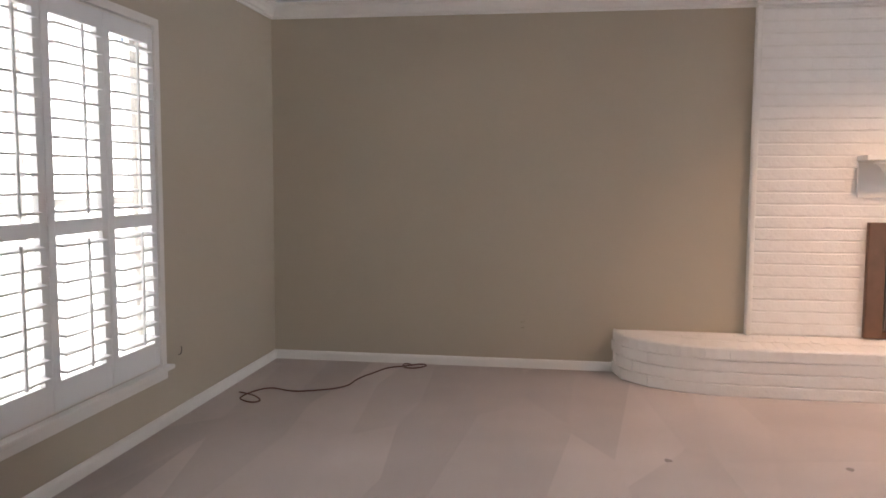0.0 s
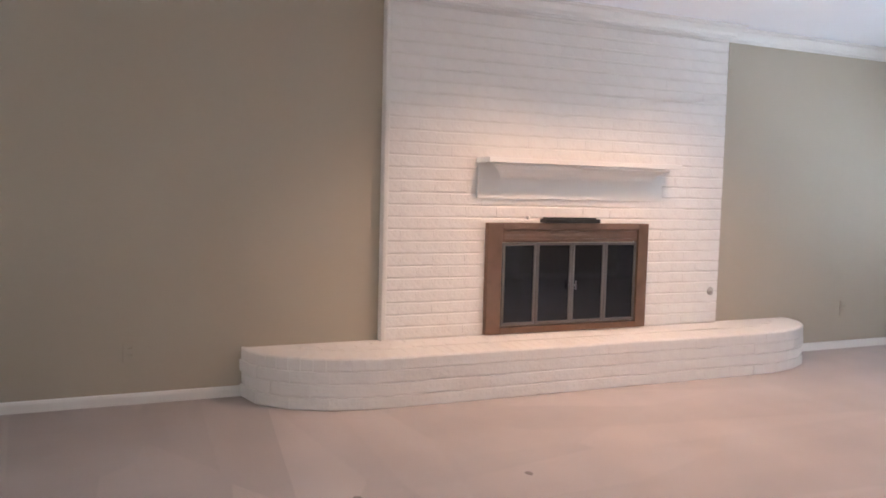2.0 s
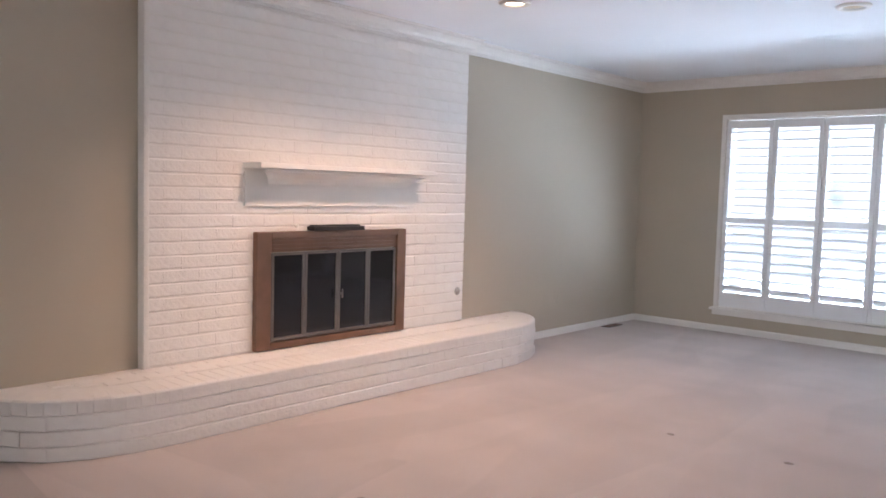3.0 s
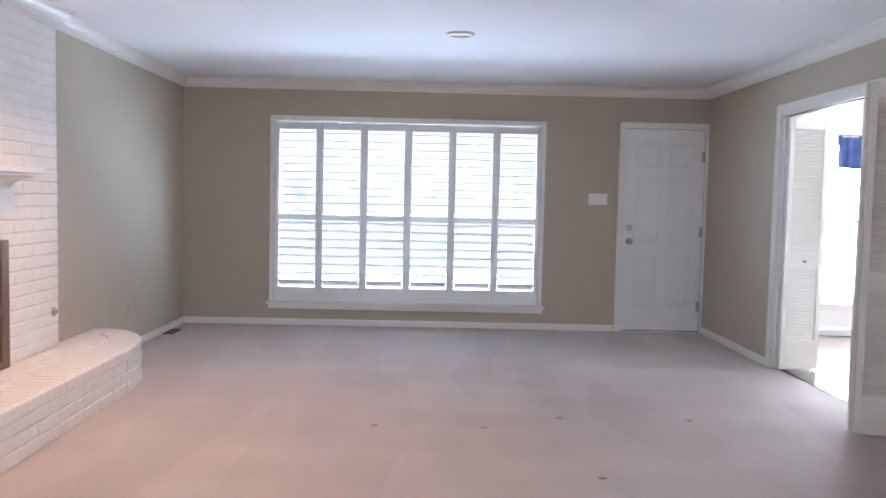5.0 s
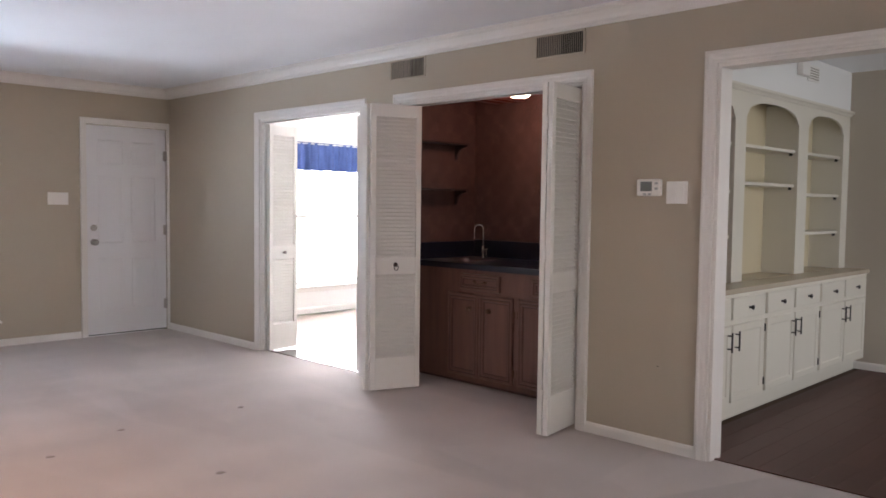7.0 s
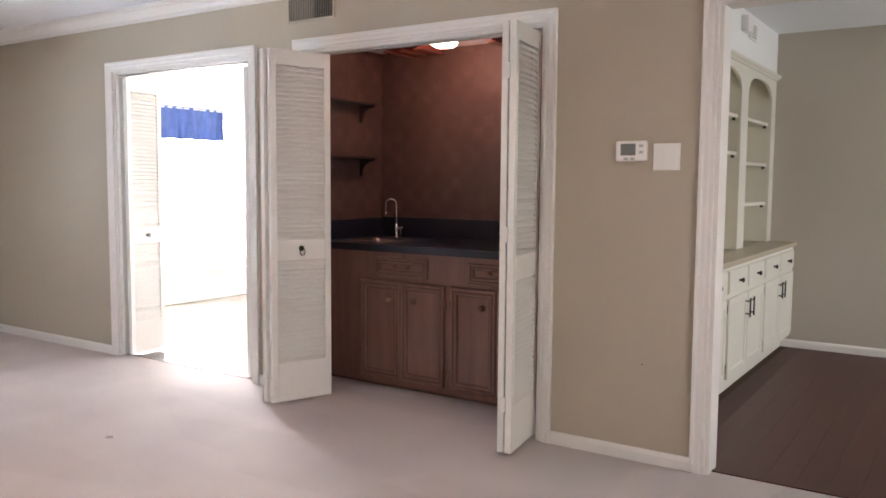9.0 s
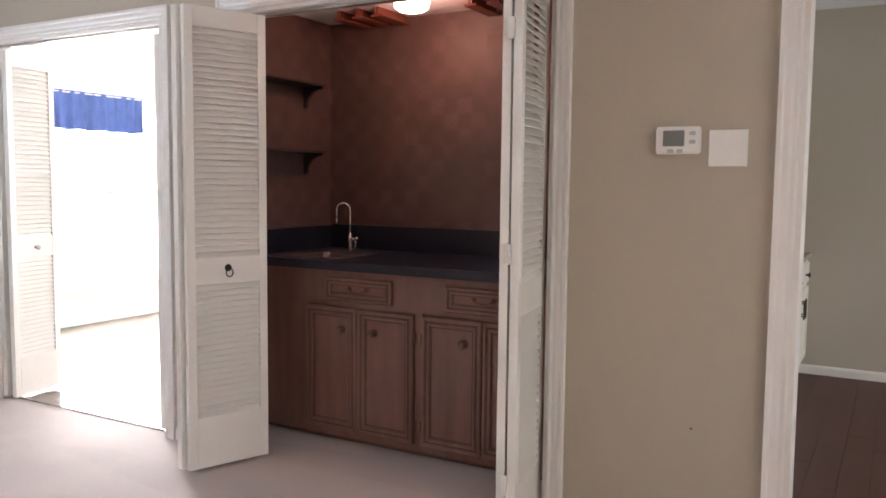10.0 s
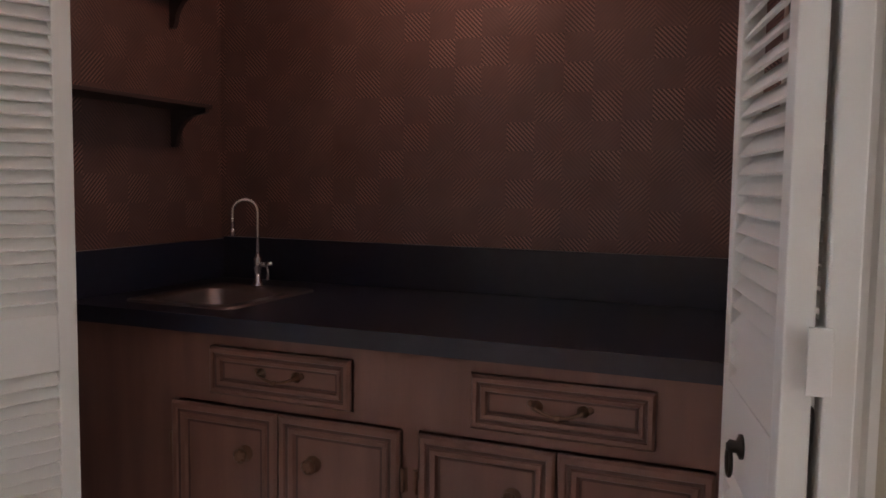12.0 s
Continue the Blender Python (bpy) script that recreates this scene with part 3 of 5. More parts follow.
def shutter_panel(parent, x, w, z0, z1, rail, n_top, n_low, tilt_top, tilt_low, bottom, top, st=0.048, rod_side=0.0, tilt_rod=True):
    """A louvred shutter panel in the plane y = 0, its room side towards -y; x is its left edge."""
    yy = (-0.014, 0.014)
    frame = thing_part("shutter_panel", parent, boxes((x, x + st, *yy, z0, z1), (x + w - st, x + w, *yy, z0, z1), (x + st, x + w - st, *yy, z0, z0 + bottom),
                                                      (x + st, x + w - st, *yy, z1 - top, z1), (x + st, x + w - st, *yy, rail - 0.03, rail + 0.03),
                                                      (x + w - 0.012, x + w + 0.010, 0.016, 0.022, z0 + 0.01, z1 - 0.01), bevel=0.002), SHUTTER_M)
    for lo, hi, n, tilt in ((z0 + bottom, rail - 0.03, n_low, tilt_low), (rail + 0.03, z1 - top, n_top, tilt_top)):
        pitch = (hi - lo) / n
        me = slat_mesh("slat", w - 2 * st - 0.006, 0.086, 0.012, tilt, SHUTTER_M)
        for i in range(n):
            o = new("slat", me)
            o.parent = frame
            o.location = (x + w / 2, 0, lo + pitch * (i + 0.5))
        if tilt_rod:
            bm = bmesh.new()
            yr = -0.052
            box(bm, x + w / 2 + rod_side - 0.006, x + w / 2 + rod_side + 0.006, yr - 0.005, yr + 0.005, lo + pitch * 0.3, hi - pitch * 0.25, bevel=0.002)
            o = part("tilt_rod", bm, SHUTTER_M, frame)
    return frame


def thing_part(name, parent, bm, mat, label=""):
    return part(name, bm, mat, parent, label)


def window(name, label, w, z0, z1, panels, rail, n_top, n_low, tilt_top, tilt_low, where, bottom, top, stile=0.048, tilt_rod=True):
    """A framed window with shutters: built with x along the wall, the room towards -y, then placed."""
    win = tagged(new(name), label=label, category="window", kind="structure")
    win.matrix_world = where
    f = 0.04
    part("window_frame", boxes((-f, 0, -0.022, 0.0, z0, z1 + f), (w, w + f, -0.022, 0.0, z0, z1 + f), (0, w, -0.022, 0.0, z1, z1 + f),
                               (0, 0.012, 0.0, 0.12, z0, z1), (w - 0.012, w, 0.0, 0.12, z0, z1), (0.012, w - 0.012, 0, 0.12, z1 - 0.012, z1), (0.012, w - 0.012, 0, 0.12, z0, z0 + 0.012), bevel=0.002), TRIM_M, win)
    bm = bmesh.new()
    box(bm, -f - 0.03, w + f + 0.03, -0.052, 0.0, z0 - 0.022, z0, bevel=0.005)
    part("window_sill", bm, TRIM_M, win)
    bm = bmesh.new()
    box(bm, -f - 0.01, w + f + 0.01, -0.022, 0.0, z0 - 0.07, z0 - 0.022, bevel=0.004)
    part("window_apron", bm, TRIM_M, win)
    # sashes outside the shutters
    y = 0.085
    bars = [(0.012, w - 0.012, y, y + 0.03, z0 + 0.012, z0 + 0.05), (0.012, w - 0.012, y, y + 0.03, z1 - 0.05, z1 - 0.012)]
    for k in range(panels // 2 + 1):
        xk = 0.03 + (w - 0.06) * k / (panels // 2)
        bars.append((xk - 0.02, xk + 0.02, y, y + 0.03, z0 + 0.05, z1 - 0.05))
    zc = (z0 + z1) / 2
    for k in range(panels // 2):
        xa, xb = 0.05 + (w - 0.06) * k / (panels // 2), 0.01 + (w - 0.06) * (k + 1) / (panels // 2)
        bars.append((xa, xb, y + 0.002, y + 0.028, zc - 0.018, zc + 0.018))
    part("sash", boxes(*bars), TRIM_M, win)
    for k in range(panels // 2):
        xa, xb = 0.05 + (w - 0.06) * k / (panels // 2), 0.01 + (w - 0.06) * (k + 1) / (panels // 2)
        for za, zb in ((z0 + 0.05, zc - 0.018), (zc + 0.018, z1 - 0.05)):
            o = part("pane", boxes((xa, xb, y + 0.013, y + 0.017, za, zb)), GLASS_M, win)
            o.visible_shadow = False
    if rail:
        pw = (w - 0.024 - 0.004 * (panels - 1)) / panels
        for k in range(panels):
            shutter_panel(win, 0.012 + k * (pw + 0.004), pw, z0 + 0.016, z1 - 0.016, rail, n_top, n_low, tilt_top, tilt_low, bottom, top, stile, tilt_rod=tilt_rod)
    return win


window("window_1", "wide window with six white plantation shutter panels", NWIN[1] - NWIN[0], NWIN[2], NWIN[3], 6, 1.082, 11, 8, radians(-1), radians(-44), pose(NWIN[0], 0.0, 0), 0.135, 0.075, stile=0.036, tilt_rod=False)
window("window_2", "tall window with open white plantation shutters", SWIN[1] - SWIN[0], SWIN[2], SWIN[3], 6, 1.065, 11, 8, radians(2), radians(6), pose(SWIN[1], SOUTH, 0, 0, 0, 180), 0.115, 0.075)
window("window_3", "plain white kitchen window", KWIN[1] - KWIN[0], KWIN[2], KWIN[3], 2, 0, 0, 0, 0, 0, pose(KWIN[0], 0.0, 0), 0, 0)

# ---- front door ----
door = tagged(new("door_1"), label="white six-panel front door with hinges on one side", category="door", kind="structure")
door.matrix_world = pose(4.395, 0.0, 0)
structure("jamb_front_door", boxes((4.379, 4.395, 0.0, T, 0, 2.056), (5.205, 5.221, 0.0, T, 0, 2.056), (4.395, 5.205, 0.0, T, 2.04, 2.056), (4.395, 5.205, 0.08, T, -0.02, 0.015)), TRIM_M, "white painted front door jamb")
casing("trim_front_door", "white moulded casing round the front door", -0.002, 4.395 + 0.002, 5.205 - 0.002, 2.042, "x", -1, width=0.058)
W, H, Y0, Y1 = 0.81, 2.035, 0.012, 0.05
cols = ((0.115, 0.365), (0.445, 0.695))
rows_ = ((0.24, 0.76), (0.90, 1.55), (1.66, 1.90))
bm = bmesh.new()
xs = [0.003, 0.115, 0.365, 0.445, 0.695, W - 0.003]
zs = [0.014, 0.24, 0.76, 0.90, 1.55, 1.66, 1.90, H]
for i in range(5):
    for j in range(7):
        if i in (1, 3) and j in (1, 3, 5):
            continue
        box(bm, xs[i], xs[i + 1], Y0, Y1, zs[j], zs[j + 1])
bmesh.ops.remove_doubles(bm, verts=bm.verts, dist=1e-4)
slab = part("door_slab", bm, DOOR_M, door)
for (xa, xb) in cols:
    for (za, zb) in rows_:
        bm = bmesh.new()
        o = [(xa, za), (xb, za), (xb, zb), (xa, zb)]
        loops = []
        for inset, y in ((0, Y0), (0.010, Y0 + 0.005), (0.020, Y0 + 0.0045), (0.045, Y0 + 0.001)):
            loops.append([bm.verts.new((x + (inset if x == xa else -inset), y, z + (inset if z == za else -inset))) for x, z in o])
        for a, b in zip(loops, loops[1:]):
            for k in range(4):
                bm.faces.new((a[k], a[(k + 1) % 4], b[(k + 1) % 4], b[k]))
        bm.faces.new(loops[-1])
        box(bm, xa, xb, Y0 + 0.02, Y1, za, zb)
        part("door_panel", bm, DOOR_M, slab)
bm = bmesh.new()
FRONT = Matrix.Rotation(radians(90), 4, "X")
lathe(bm, [(0.032, 0), (0.032, 0.006), (0.012, 0.010), (0.012, 0.035), (0.024, 0.042), (0.029, 0.055), (0.024, 0.066), (0.008, 0.070)], Matrix.Translation((0.072, Y0, 0.912)) @ FRONT)
part("door_knob", bm, STEEL_M, door, "satin nickel door knob", smooth=True)
bm = bmesh.new()
lathe(bm, [(0.031, 0), (0.031, 0.008), (0.025, 0.014), (0.004, 0.016)], Matrix.Translation((0.072, Y0, 1.05)) @ FRONT)
box(bm, 0.066, 0.078, Y0 - 0.030, Y0 - 0.014, 1.036, 1.064, bevel=0.002)
part("deadbolt", bm, STEEL_M, door, "satin nickel deadbolt")
for z in (0.265, 1.02, 1.77):
    bm = bmesh.new()
    rod(bm, (W + 0.002, -0.004, z - 0.05), (W + 0.002, -0.004, z + 0.05), 0.008)
    box(bm, W - 0.032, W + 0.0, Y0 - 0.003, Y0 + 0.0, z - 0.05, z + 0.05)
    part("hinge", bm, STEEL_M, door, "satin nickel door hinge")
# thin black strip along the bottom of the front door
structure("front_door_bottom_strip", boxes((4.398, 5.202, 0.02, 0.06, 0.002, 0.013)), BLACK_M, "black strip under the front door")
# ---- fireplace ----
COURSE, HZ = 0.0755, 0.29
breast = tagged(new("chimney_breast"), label="white painted brick chimney breast reaching the ceiling", category="fireplace", kind="structure")
FB = (-4.785, -3.530, HZ + 0.004, 1.015)       # fireplace frame
part("breast_core", boxes((0.001, 0.060, BRE[0] + 0.004, FB[0] + 0.05, 0, CEIL - 0.001), (0.001, 0.060, FB[1] - 0.05, BRE[1] - 0.004, 0, CEIL - 0.001),
                          (0.001, 0.060, FB[0] + 0.05, FB[1] - 0.05, FB[3] - 0.05, CEIL - 0.001), (0.001, 0.060, FB[0] + 0.05, FB[1] - 0.05, 0, 0.30)), MORTAR_M, breast)

bm = boxes((0.001, 0.074, BRE[0] - 0.004, BRE[0] + 0.030, HZ - 0.01, CEIL - 0.002), bevel=0.012)
part("corner_bead", bm, MORTAR_M, breast, "smooth rounded plastered corner")

# hearth: a low platform of painted brick with swept ends
YC, HALF, DEPTH = -4.21, 2.085, 0.535


def hearth_point(s, grow=0.0):
    """Point and outward direction on the hearth's front edge; s runs 0..1 from one end to the other."""
    straight, a, b = 1.28, HALF - 1.28 + grow, DEPTH + grow
    n = 60
    pts = []
    for i in range(n + 1):
        t = math.pi / 2 * i / n
        pts.append((b * math.sin(t) ** 0.9, YC - straight - a * math.cos(t) ** 0.9))
    pts += [(x, 2 * YC - y) for x, y in reversed(pts)]
    seg = [math.dist(p, q) for p, q in zip(pts, pts[1:])]
    want, run_ = s * sum(seg), 0.0
    for (p, q), l in zip(zip(pts, pts[1:]), seg):
        if run_ + l >= want or (p, q) == (pts[-2], pts[-1]):
            k = (want - run_) / l if l else 0
            d = Vector((q[0] - p[0], q[1] - p[1])).normalized()
            return Vector((p[0] + (q[0] - p[0]) * k, p[1] + (q[1] - p[1]) * k)), Vector((d.y, -d.x)), sum(seg)
        run_ += l


hearth = tagged(new("hearth"), label="low white painted brick hearth with curved ends", category="fireplace", kind="structure")
bm = bmesh.new()
low = [hearth_point(i / 64, -0.012)[0] for i in range(65)]
bot = [bm.verts.new((max(p.x, 0.001), p.y, 0.0)) for p in low]
top = [bm.verts.new((max(p.x, 0.001), p.y, HZ - 0.008)) for p in low]
for i in range(64):
    bm.faces.new((bot[i], bot[i + 1], top[i + 1], top[i]))
bm.faces.new(top)
bm.faces.new(list(reversed(bot)))
bm.faces.new((bot[0], top[0], top[-1], bot[-1]))
part("hearth_core", bm, MORTAR_M, hearth)


def brick_mesh(length, height, depth, seed, wob=0.0055):
    """One painted brick, its face towards +x, centred on y and z, with worn edges."""
    r = random.Random(seed)
    bm = bmesh.new()
    c = 0.0065
    back = [bm.verts.new((0, sy * length / 2, sz * height / 2)) for sy, sz in ((-1, -1), (1, -1), (1, 1), (-1, 1))]
    mid = [bm.verts.new((depth - c * 0.85, sy * (length / 2), sz * (height / 2) + r.uniform(-wob, wob) * 0.4)) for sy, sz in ((-1, -1), (1, -1), (1, 1), (-1, 1))]
    fr = [bm.verts.new((depth + r.uniform(-0.0011, 0.0011), sy * (length / 2 - c * 0.04), sz * (height / 2 - c) + r.uniform(-wob, wob) * 0.5)) for sy, sz in ((-1, -1), (1, -1), (1, 1), (-1, 1))]
    for a, b in ((back, mid), (mid, fr)):
        for k in range(4):
            bm.faces.new((a[k], a[(k + 1) % 4], b[(k + 1) % 4], b[k]))
    bm.faces.new(fr)
    bmesh.ops.recalc_face_normals(bm, faces=bm.faces)
    me = bpy.data.meshes.new("brick")
    bm.to_mesh(me)
    bm.free()
    me.materials.append(BRICK_M)
    return me


# frame, doors and firebox
fp = thing("fireplace_screen", "aged bronze fireplace frame with four smoked glass doors", "fireplace screen", at=(0, 0, 0))
x0, x1 = 0.062, 0.108
bm = boxes((x0, x1, FB[0], FB[0] + 0.105, FB[2], FB[3]), (x0, x1, FB[1] - 0.085, FB[1], FB[2], FB[3]), (x0, x1, FB[0] + 0.105, FB[1] - 0.085, 0.972, FB[3]),
           (x0, x1, FB[0] + 0.105, FB[1] - 0.085, FB[2], 0.338), bevel=0.006)
part("frame", bm, BRONZE_M, fp)
bm = boxes((x0, x1 - 0.018, FB[0] + 0.105, FB[1] - 0.085, 0.89, 0.972))
for k in range(3):
    box(bm, x1 - 0.018, x1 - 0.010, FB[0] + 0.12, FB[1] - 0.10, 0.900 + k * 0.024, 0.912 + k * 0.024)
part("vent_grille", bm, BRONZE_M, fp, "dark bronze vent strip")
edges = (-4.672, -4.418, -4.143, -3.880, -3.620)
for k, (a, b) in enumerate(zip(edges, edges[1:])):
    xo = 0.088
    w = 0.020
    d = part("glass_door", boxes((xo - 0.006, xo + 0.010, a + 0.002, a + w, 0.345, 0.885), (xo - 0.006, xo + 0.010, b - w, b - 0.002, 0.345, 0.885),
                                 (xo - 0.006, xo + 0.010, a + w, b - w, 0.345, 0.365), (xo - 0.006, xo + 0.010, a + w, b - w, 0.868, 0.885), bevel=0.002), DFRAME_M, fp, "brushed metal framed glass door")
    part("pane", boxes((xo - 0.002, xo + 0.002, a + w - 0.002, b - w + 0.002, 0.363, 0.870)), SMOKED_M, d, "dark smoked glass")
for y in (-4.165, -4.121):
    bm = bmesh.new()
    rod(bm, (0.098, y, 0.60), (0.116, y, 0.60), 0.006)
    rod(bm, (0.116, y, 0.57), (0.116, y, 0.63), 0.005)
    part("handle", bm, DFRAME_M, fp, "small metal pull")
part("firebox", boxes((-0.4, -0.38, FB[0] + 0.1, FB[1] - 0.1, 0.3, 0.95)), SOOT_M, fp, "sooty firebrick back")
bm = bmesh.new()
box(bm, 0.070, 0.150, -4.386, -3.965, 1.017, 1.043, bevel=0.004)
box(bm, 0.072, 0.120, -4.37, -3.98, 1.043, 1.052, bevel=0.003)
dl = thing("vent_hood", "narrow dark metal hood lip above fireplace frame", "hood", at=(0.0, 0.0, 0.0))
part("lip", bm, BLACK_M, dl)
dk = thing("damper_pull", "small painted metal damper knob on brick", "damper handle", at=(0.0, 0.0, 0.0))
bm = bmesh.new()
rod(bm, (0.066, -4.50, 1.05), (0.100, -4.50, 1.05), 0.005)
lathe(bm, [(0.004, 0), (0.014, 0.008), (0.012, 0.02), (0.003, 0.026)], Matrix.Translation((0.098, -4.50, 1.05)) @ Matrix.Rotation(radians(90), 4, "Y"), sides=16)
part("knob", bm, TRIM_M, dk, smooth=True)

# mantel shelf
mantel = thing("mantel_shelf", "white painted wooden mantel shelf with smooth backing board", "mantel")
MY = (-4.862, -3.405)
part("backboard", boxes((0.062, 0.082, MY[0] + 0.006, MY[1] - 0.006, 1.168, 1.375), bevel=0.002), TRIM_M, mantel)
part("shelf", boxes((0.062, 0.245, MY[0], MY[1] + 0.025, 1.392, 1.424), bevel=0.005), TRIM_M, mantel)
prof = [(0, 0), (0.135, 0), (0.135, -0.014), (0.118, -0.022), (0.090, -0.030), (0.060, -0.052), (0.045, -0.074), (0.040, -0.088), (0, -0.088)]
bm = bmesh.new()
sweep(bm, prof, (0.082, MY[0] + 0.18, 1.388), (0.082, MY[1] - 0.18, 1.388), (1, 0, 0), cut0=1.0, cut1=1.0)
part("bed_moulding", bm, TRIM_M, mantel)

# gas key in the brick
gk = thing("gas_valve", "small round dark metal gas valve plate on brick", "gas valve")
bm = bmesh.new()
lathe(bm, [(0.030, 0), (0.030, 0.004), (0.012, 0.008), (0.010, 0.022), (0.003, 0.024)], Matrix.Translation((0.074, -2.925, 0.523)) @ Matrix.Rotation(radians(90), 4, "Y"), sides=20)
part("plate", bm, STEEL_M, gk, smooth=True)

# ---- ceiling lights and vents ----


def can_light(name_label, x, y, lit):
    c = thing("ceiling_light", name_label, "recessed light", group="recessed lights in the ceiling", at=(x, y, CEIL))
    bm = bmesh.new()
    lathe(bm, [(0.058, 0.0), (0.062, -0.010), (0.070, -0.016), (0.088, -0.016), (0.098, -0.008), (0.100, 0.0)], sides=36)
    part("trim_ring", bm, PLASTIC_M, c, "white trim ring", smooth=True)
    bm = bmesh.new()
    lathe(bm, [(0.004, -0.001), (0.030, -0.002), (0.059, -0.004), (0.058, 0.0)], sides=36)
    part("lamp_face", bm, CANLIT_M if lit else CANOFF_M, c, "glowing warm lamp" if lit else "unlit gold reflector", smooth=True)


can_light("unlit recessed ceiling light with white trim and gold reflector", 2.648, -2.42, False)
can_light("lit recessed ceiling light with white trim before the fireplace", 1.07, -3.62, True)
can_light("lit recessed ceiling light with white trim before the fireplace", 1.07, -4.72, True)


def register(label, y0, y1, z0, z1, dark_from):
    """Wall register with a bevelled frame and upright vanes."""
    v = thing("wall_vent", label, "air vent", group="air registers above the bar", at=(0, 0, 0))
    X = EAST
    part("frame", boxes((X - 0.008, X + 0.001, y0, y1, z1 - 0.012, z1), (X - 0.008, X + 0.001, y0, y1, z0, z0 + 0.012), (X - 0.008, X + 0.001, y0, y0 + 0.014, z0 + 0.012, z1 - 0.012),
                        (X - 0.008, X + 0.001, y1 - 0.014, y1, z0 + 0.012, z1 - 0.012), bevel=0.002), WALL_M, v, "wall-coloured frame")
    # dark sheet on the solid wall: the duct's shade put into its colour
    part("duct", boxes((X - 0.0015, X + 0.001, y0 + 0.014, y1 - 0.014, z0 + 0.012, z1 - 0.012)), VOID_M, v, "flat dark sheet for the shade behind the vanes")
    n = 24
    for i in range(n):
        y = y0 + 0.02 + (y1 - y0 - 0.04) * (i + 0.5) / n
        bm = bmesh.new()
        turned = y < y0 + (y1 - y0) * dark_from
        w = 0.0010 if turned else 0.0028
        box(bm, X - 0.0065, X - 0.0018, y - w, y + w, z0 + 0.012, z1 - 0.012)
        part("vane", bm, GRILLE_M, v)


register("wall-coloured metal air register under the crown moulding", -3.775, -3.41, 2.200, 2.345, 0.42)
register("wall-coloured metal air register with half its vanes turned open", -5.10, -4.735, 2.200, 2.343, 0.48)

fv = thing("floor_vent", "small dark metal floor register by the baseboard", "floor vent", at=(0.075, -0.56, 0.0))
part("frame", boxes((-0.045, 0.045, -0.13, 0.13, 0.0, 0.006), bevel=0.002), BLACK_M, fv)
for i in range(14):
    part("slot", boxes((-0.035, 0.035, -0.115 + i * 0.0175, -0.108 + i * 0.0175, 0.006, 0.009)), BRONZE_M, fv)

# ---- switches, outlets, thermostat ----


def plate(kind, label, where, w, h, rockers, category, toggles=False):
    """A cover plate facing local -y; where is the pose of its middle."""
    p = tagged(new(kind), label=label, category=category)
    p.matrix_world = where
    part("cover_plate", boxes((-w / 2, w / 2, -0.006, 0.0, -h / 2, h / 2), bevel=0.002), PLASTIC_M, p)
    for i in range(rockers):
        x = (i - (rockers - 1) / 2) * 0.046
        if kind == "wall_outlet":
            for z in (-0.02, 0.02):
                bm = boxes((x - 0.016, x + 0.016, -0.0085, -0.006, z - 0.014, z + 0.014), bevel=0.001)
                s = part("socket", bm, PLASTIC_M, p)
                # slots are flat dark bars, their shade painted rather than cut
                part("slot", boxes((x - 0.008, x - 0.006, -0.0088, -0.008, z - 0.004, z + 0.006), (x + 0.006, x + 0.008, -0.0088, -0.008, z - 0.004, z + 0.006)), VOID_M, s, "flat dark bars for the shade in the contact slots")
        elif toggles:
            part("toggle", boxes((x - 0.004, x + 0.004, -0.018, -0.006, -0.004, 0.012), bevel=0.001), PLASTIC_M, p)
        else:
            part("rocker", boxes((x - 0.0165, x + 0.0165, -0.009, -0.006, -0.033, 0.033), bevel=0.001), PLASTIC_M, p)
    return p


FACE_W = lambda x, y, z: pose(x, y, z, 0, 0, 270)
FACE_E = lambda x, y, z: pose(x, y, z, 0, 0, 90)
plate("light_switch", "white double rocker switch plate between door and window", pose(4.137, 0, 1.328), 0.186, 0.114, 3, "light switch", toggles=True)
plate("light_switch", "white double rocker switch plate beside thermostat", FACE_W(EAST, -5.704, 1.397), 0.121, 0.118, 2, "light switch")
plate("light_switch", "white single toggle switch plate beside dining doorway", FACE_W(DX, -6.505, 1.31), 0.075, 0.118, 1, "light switch", toggles=True)
plate("wall_outlet", "taupe-painted double outlet low on the wall", FACE_E(0, -6.90, 0.292), 0.072, 0.115, 1, "outlet")
plate("wall_outlet", "taupe-painted double outlet low on the wall", FACE_E(0, -1.45, 0.33), 0.072, 0.115, 1, "outlet")
for ob in list(bpy.data.objects):
    if ob.name.startswith(("cover_plate", "socket")) and ob.parent and (ob.parent.name.startswith("wall_outlet") or (ob.parent.parent and ob.parent.parent.name.startswith("wall_outlet"))):
        ob.data.materials[0] = WALL_M

th = tagged(new("thermostat"), label="white wall thermostat with grey display and four keys", category="thermostat")
th.matrix_world = FACE_W(EAST, -5.546, 1.424)
part("body", boxes((-0.074, 0.074, -0.026, 0.0, -0.046, 0.046), bevel=0.0125), PLASTIC_M, th)
part("display", boxes((-0.048, 0.022, -0.0275, -0.024, -0.020, 0.032), bevel=0.001), LCD_M, th, "grey display")
for x, z in ((0.048, 0.022), (0.048, -0.006), (-0.022, -0.036), (0.008, -0.036)):
    part("key", boxes((x - 0.010, x + 0.010, -0.029, -0.025, z - 0.006, z + 0.006), bevel=0.002), KEY_M, th, "grey key")

nail = thing("cable_stub", "short dark wire end sticking out of the wall", "wire", at=(1.436, SOUTH, 0.335))
bm = bmesh.new()
tube(bm, [(0, 0.0, 0), (0.004, 0.015, 0.006), (0.002, 0.020, 0.030), (0.0, 0.016, 0.045)], 0.0025, 6)
part("wire", bm, BLACK_M, nail)
scr = thing("wall_nail", "tiny dark metal nail sticking out of painted wall", "nail", at=(EAST, -5.62, 0.452))
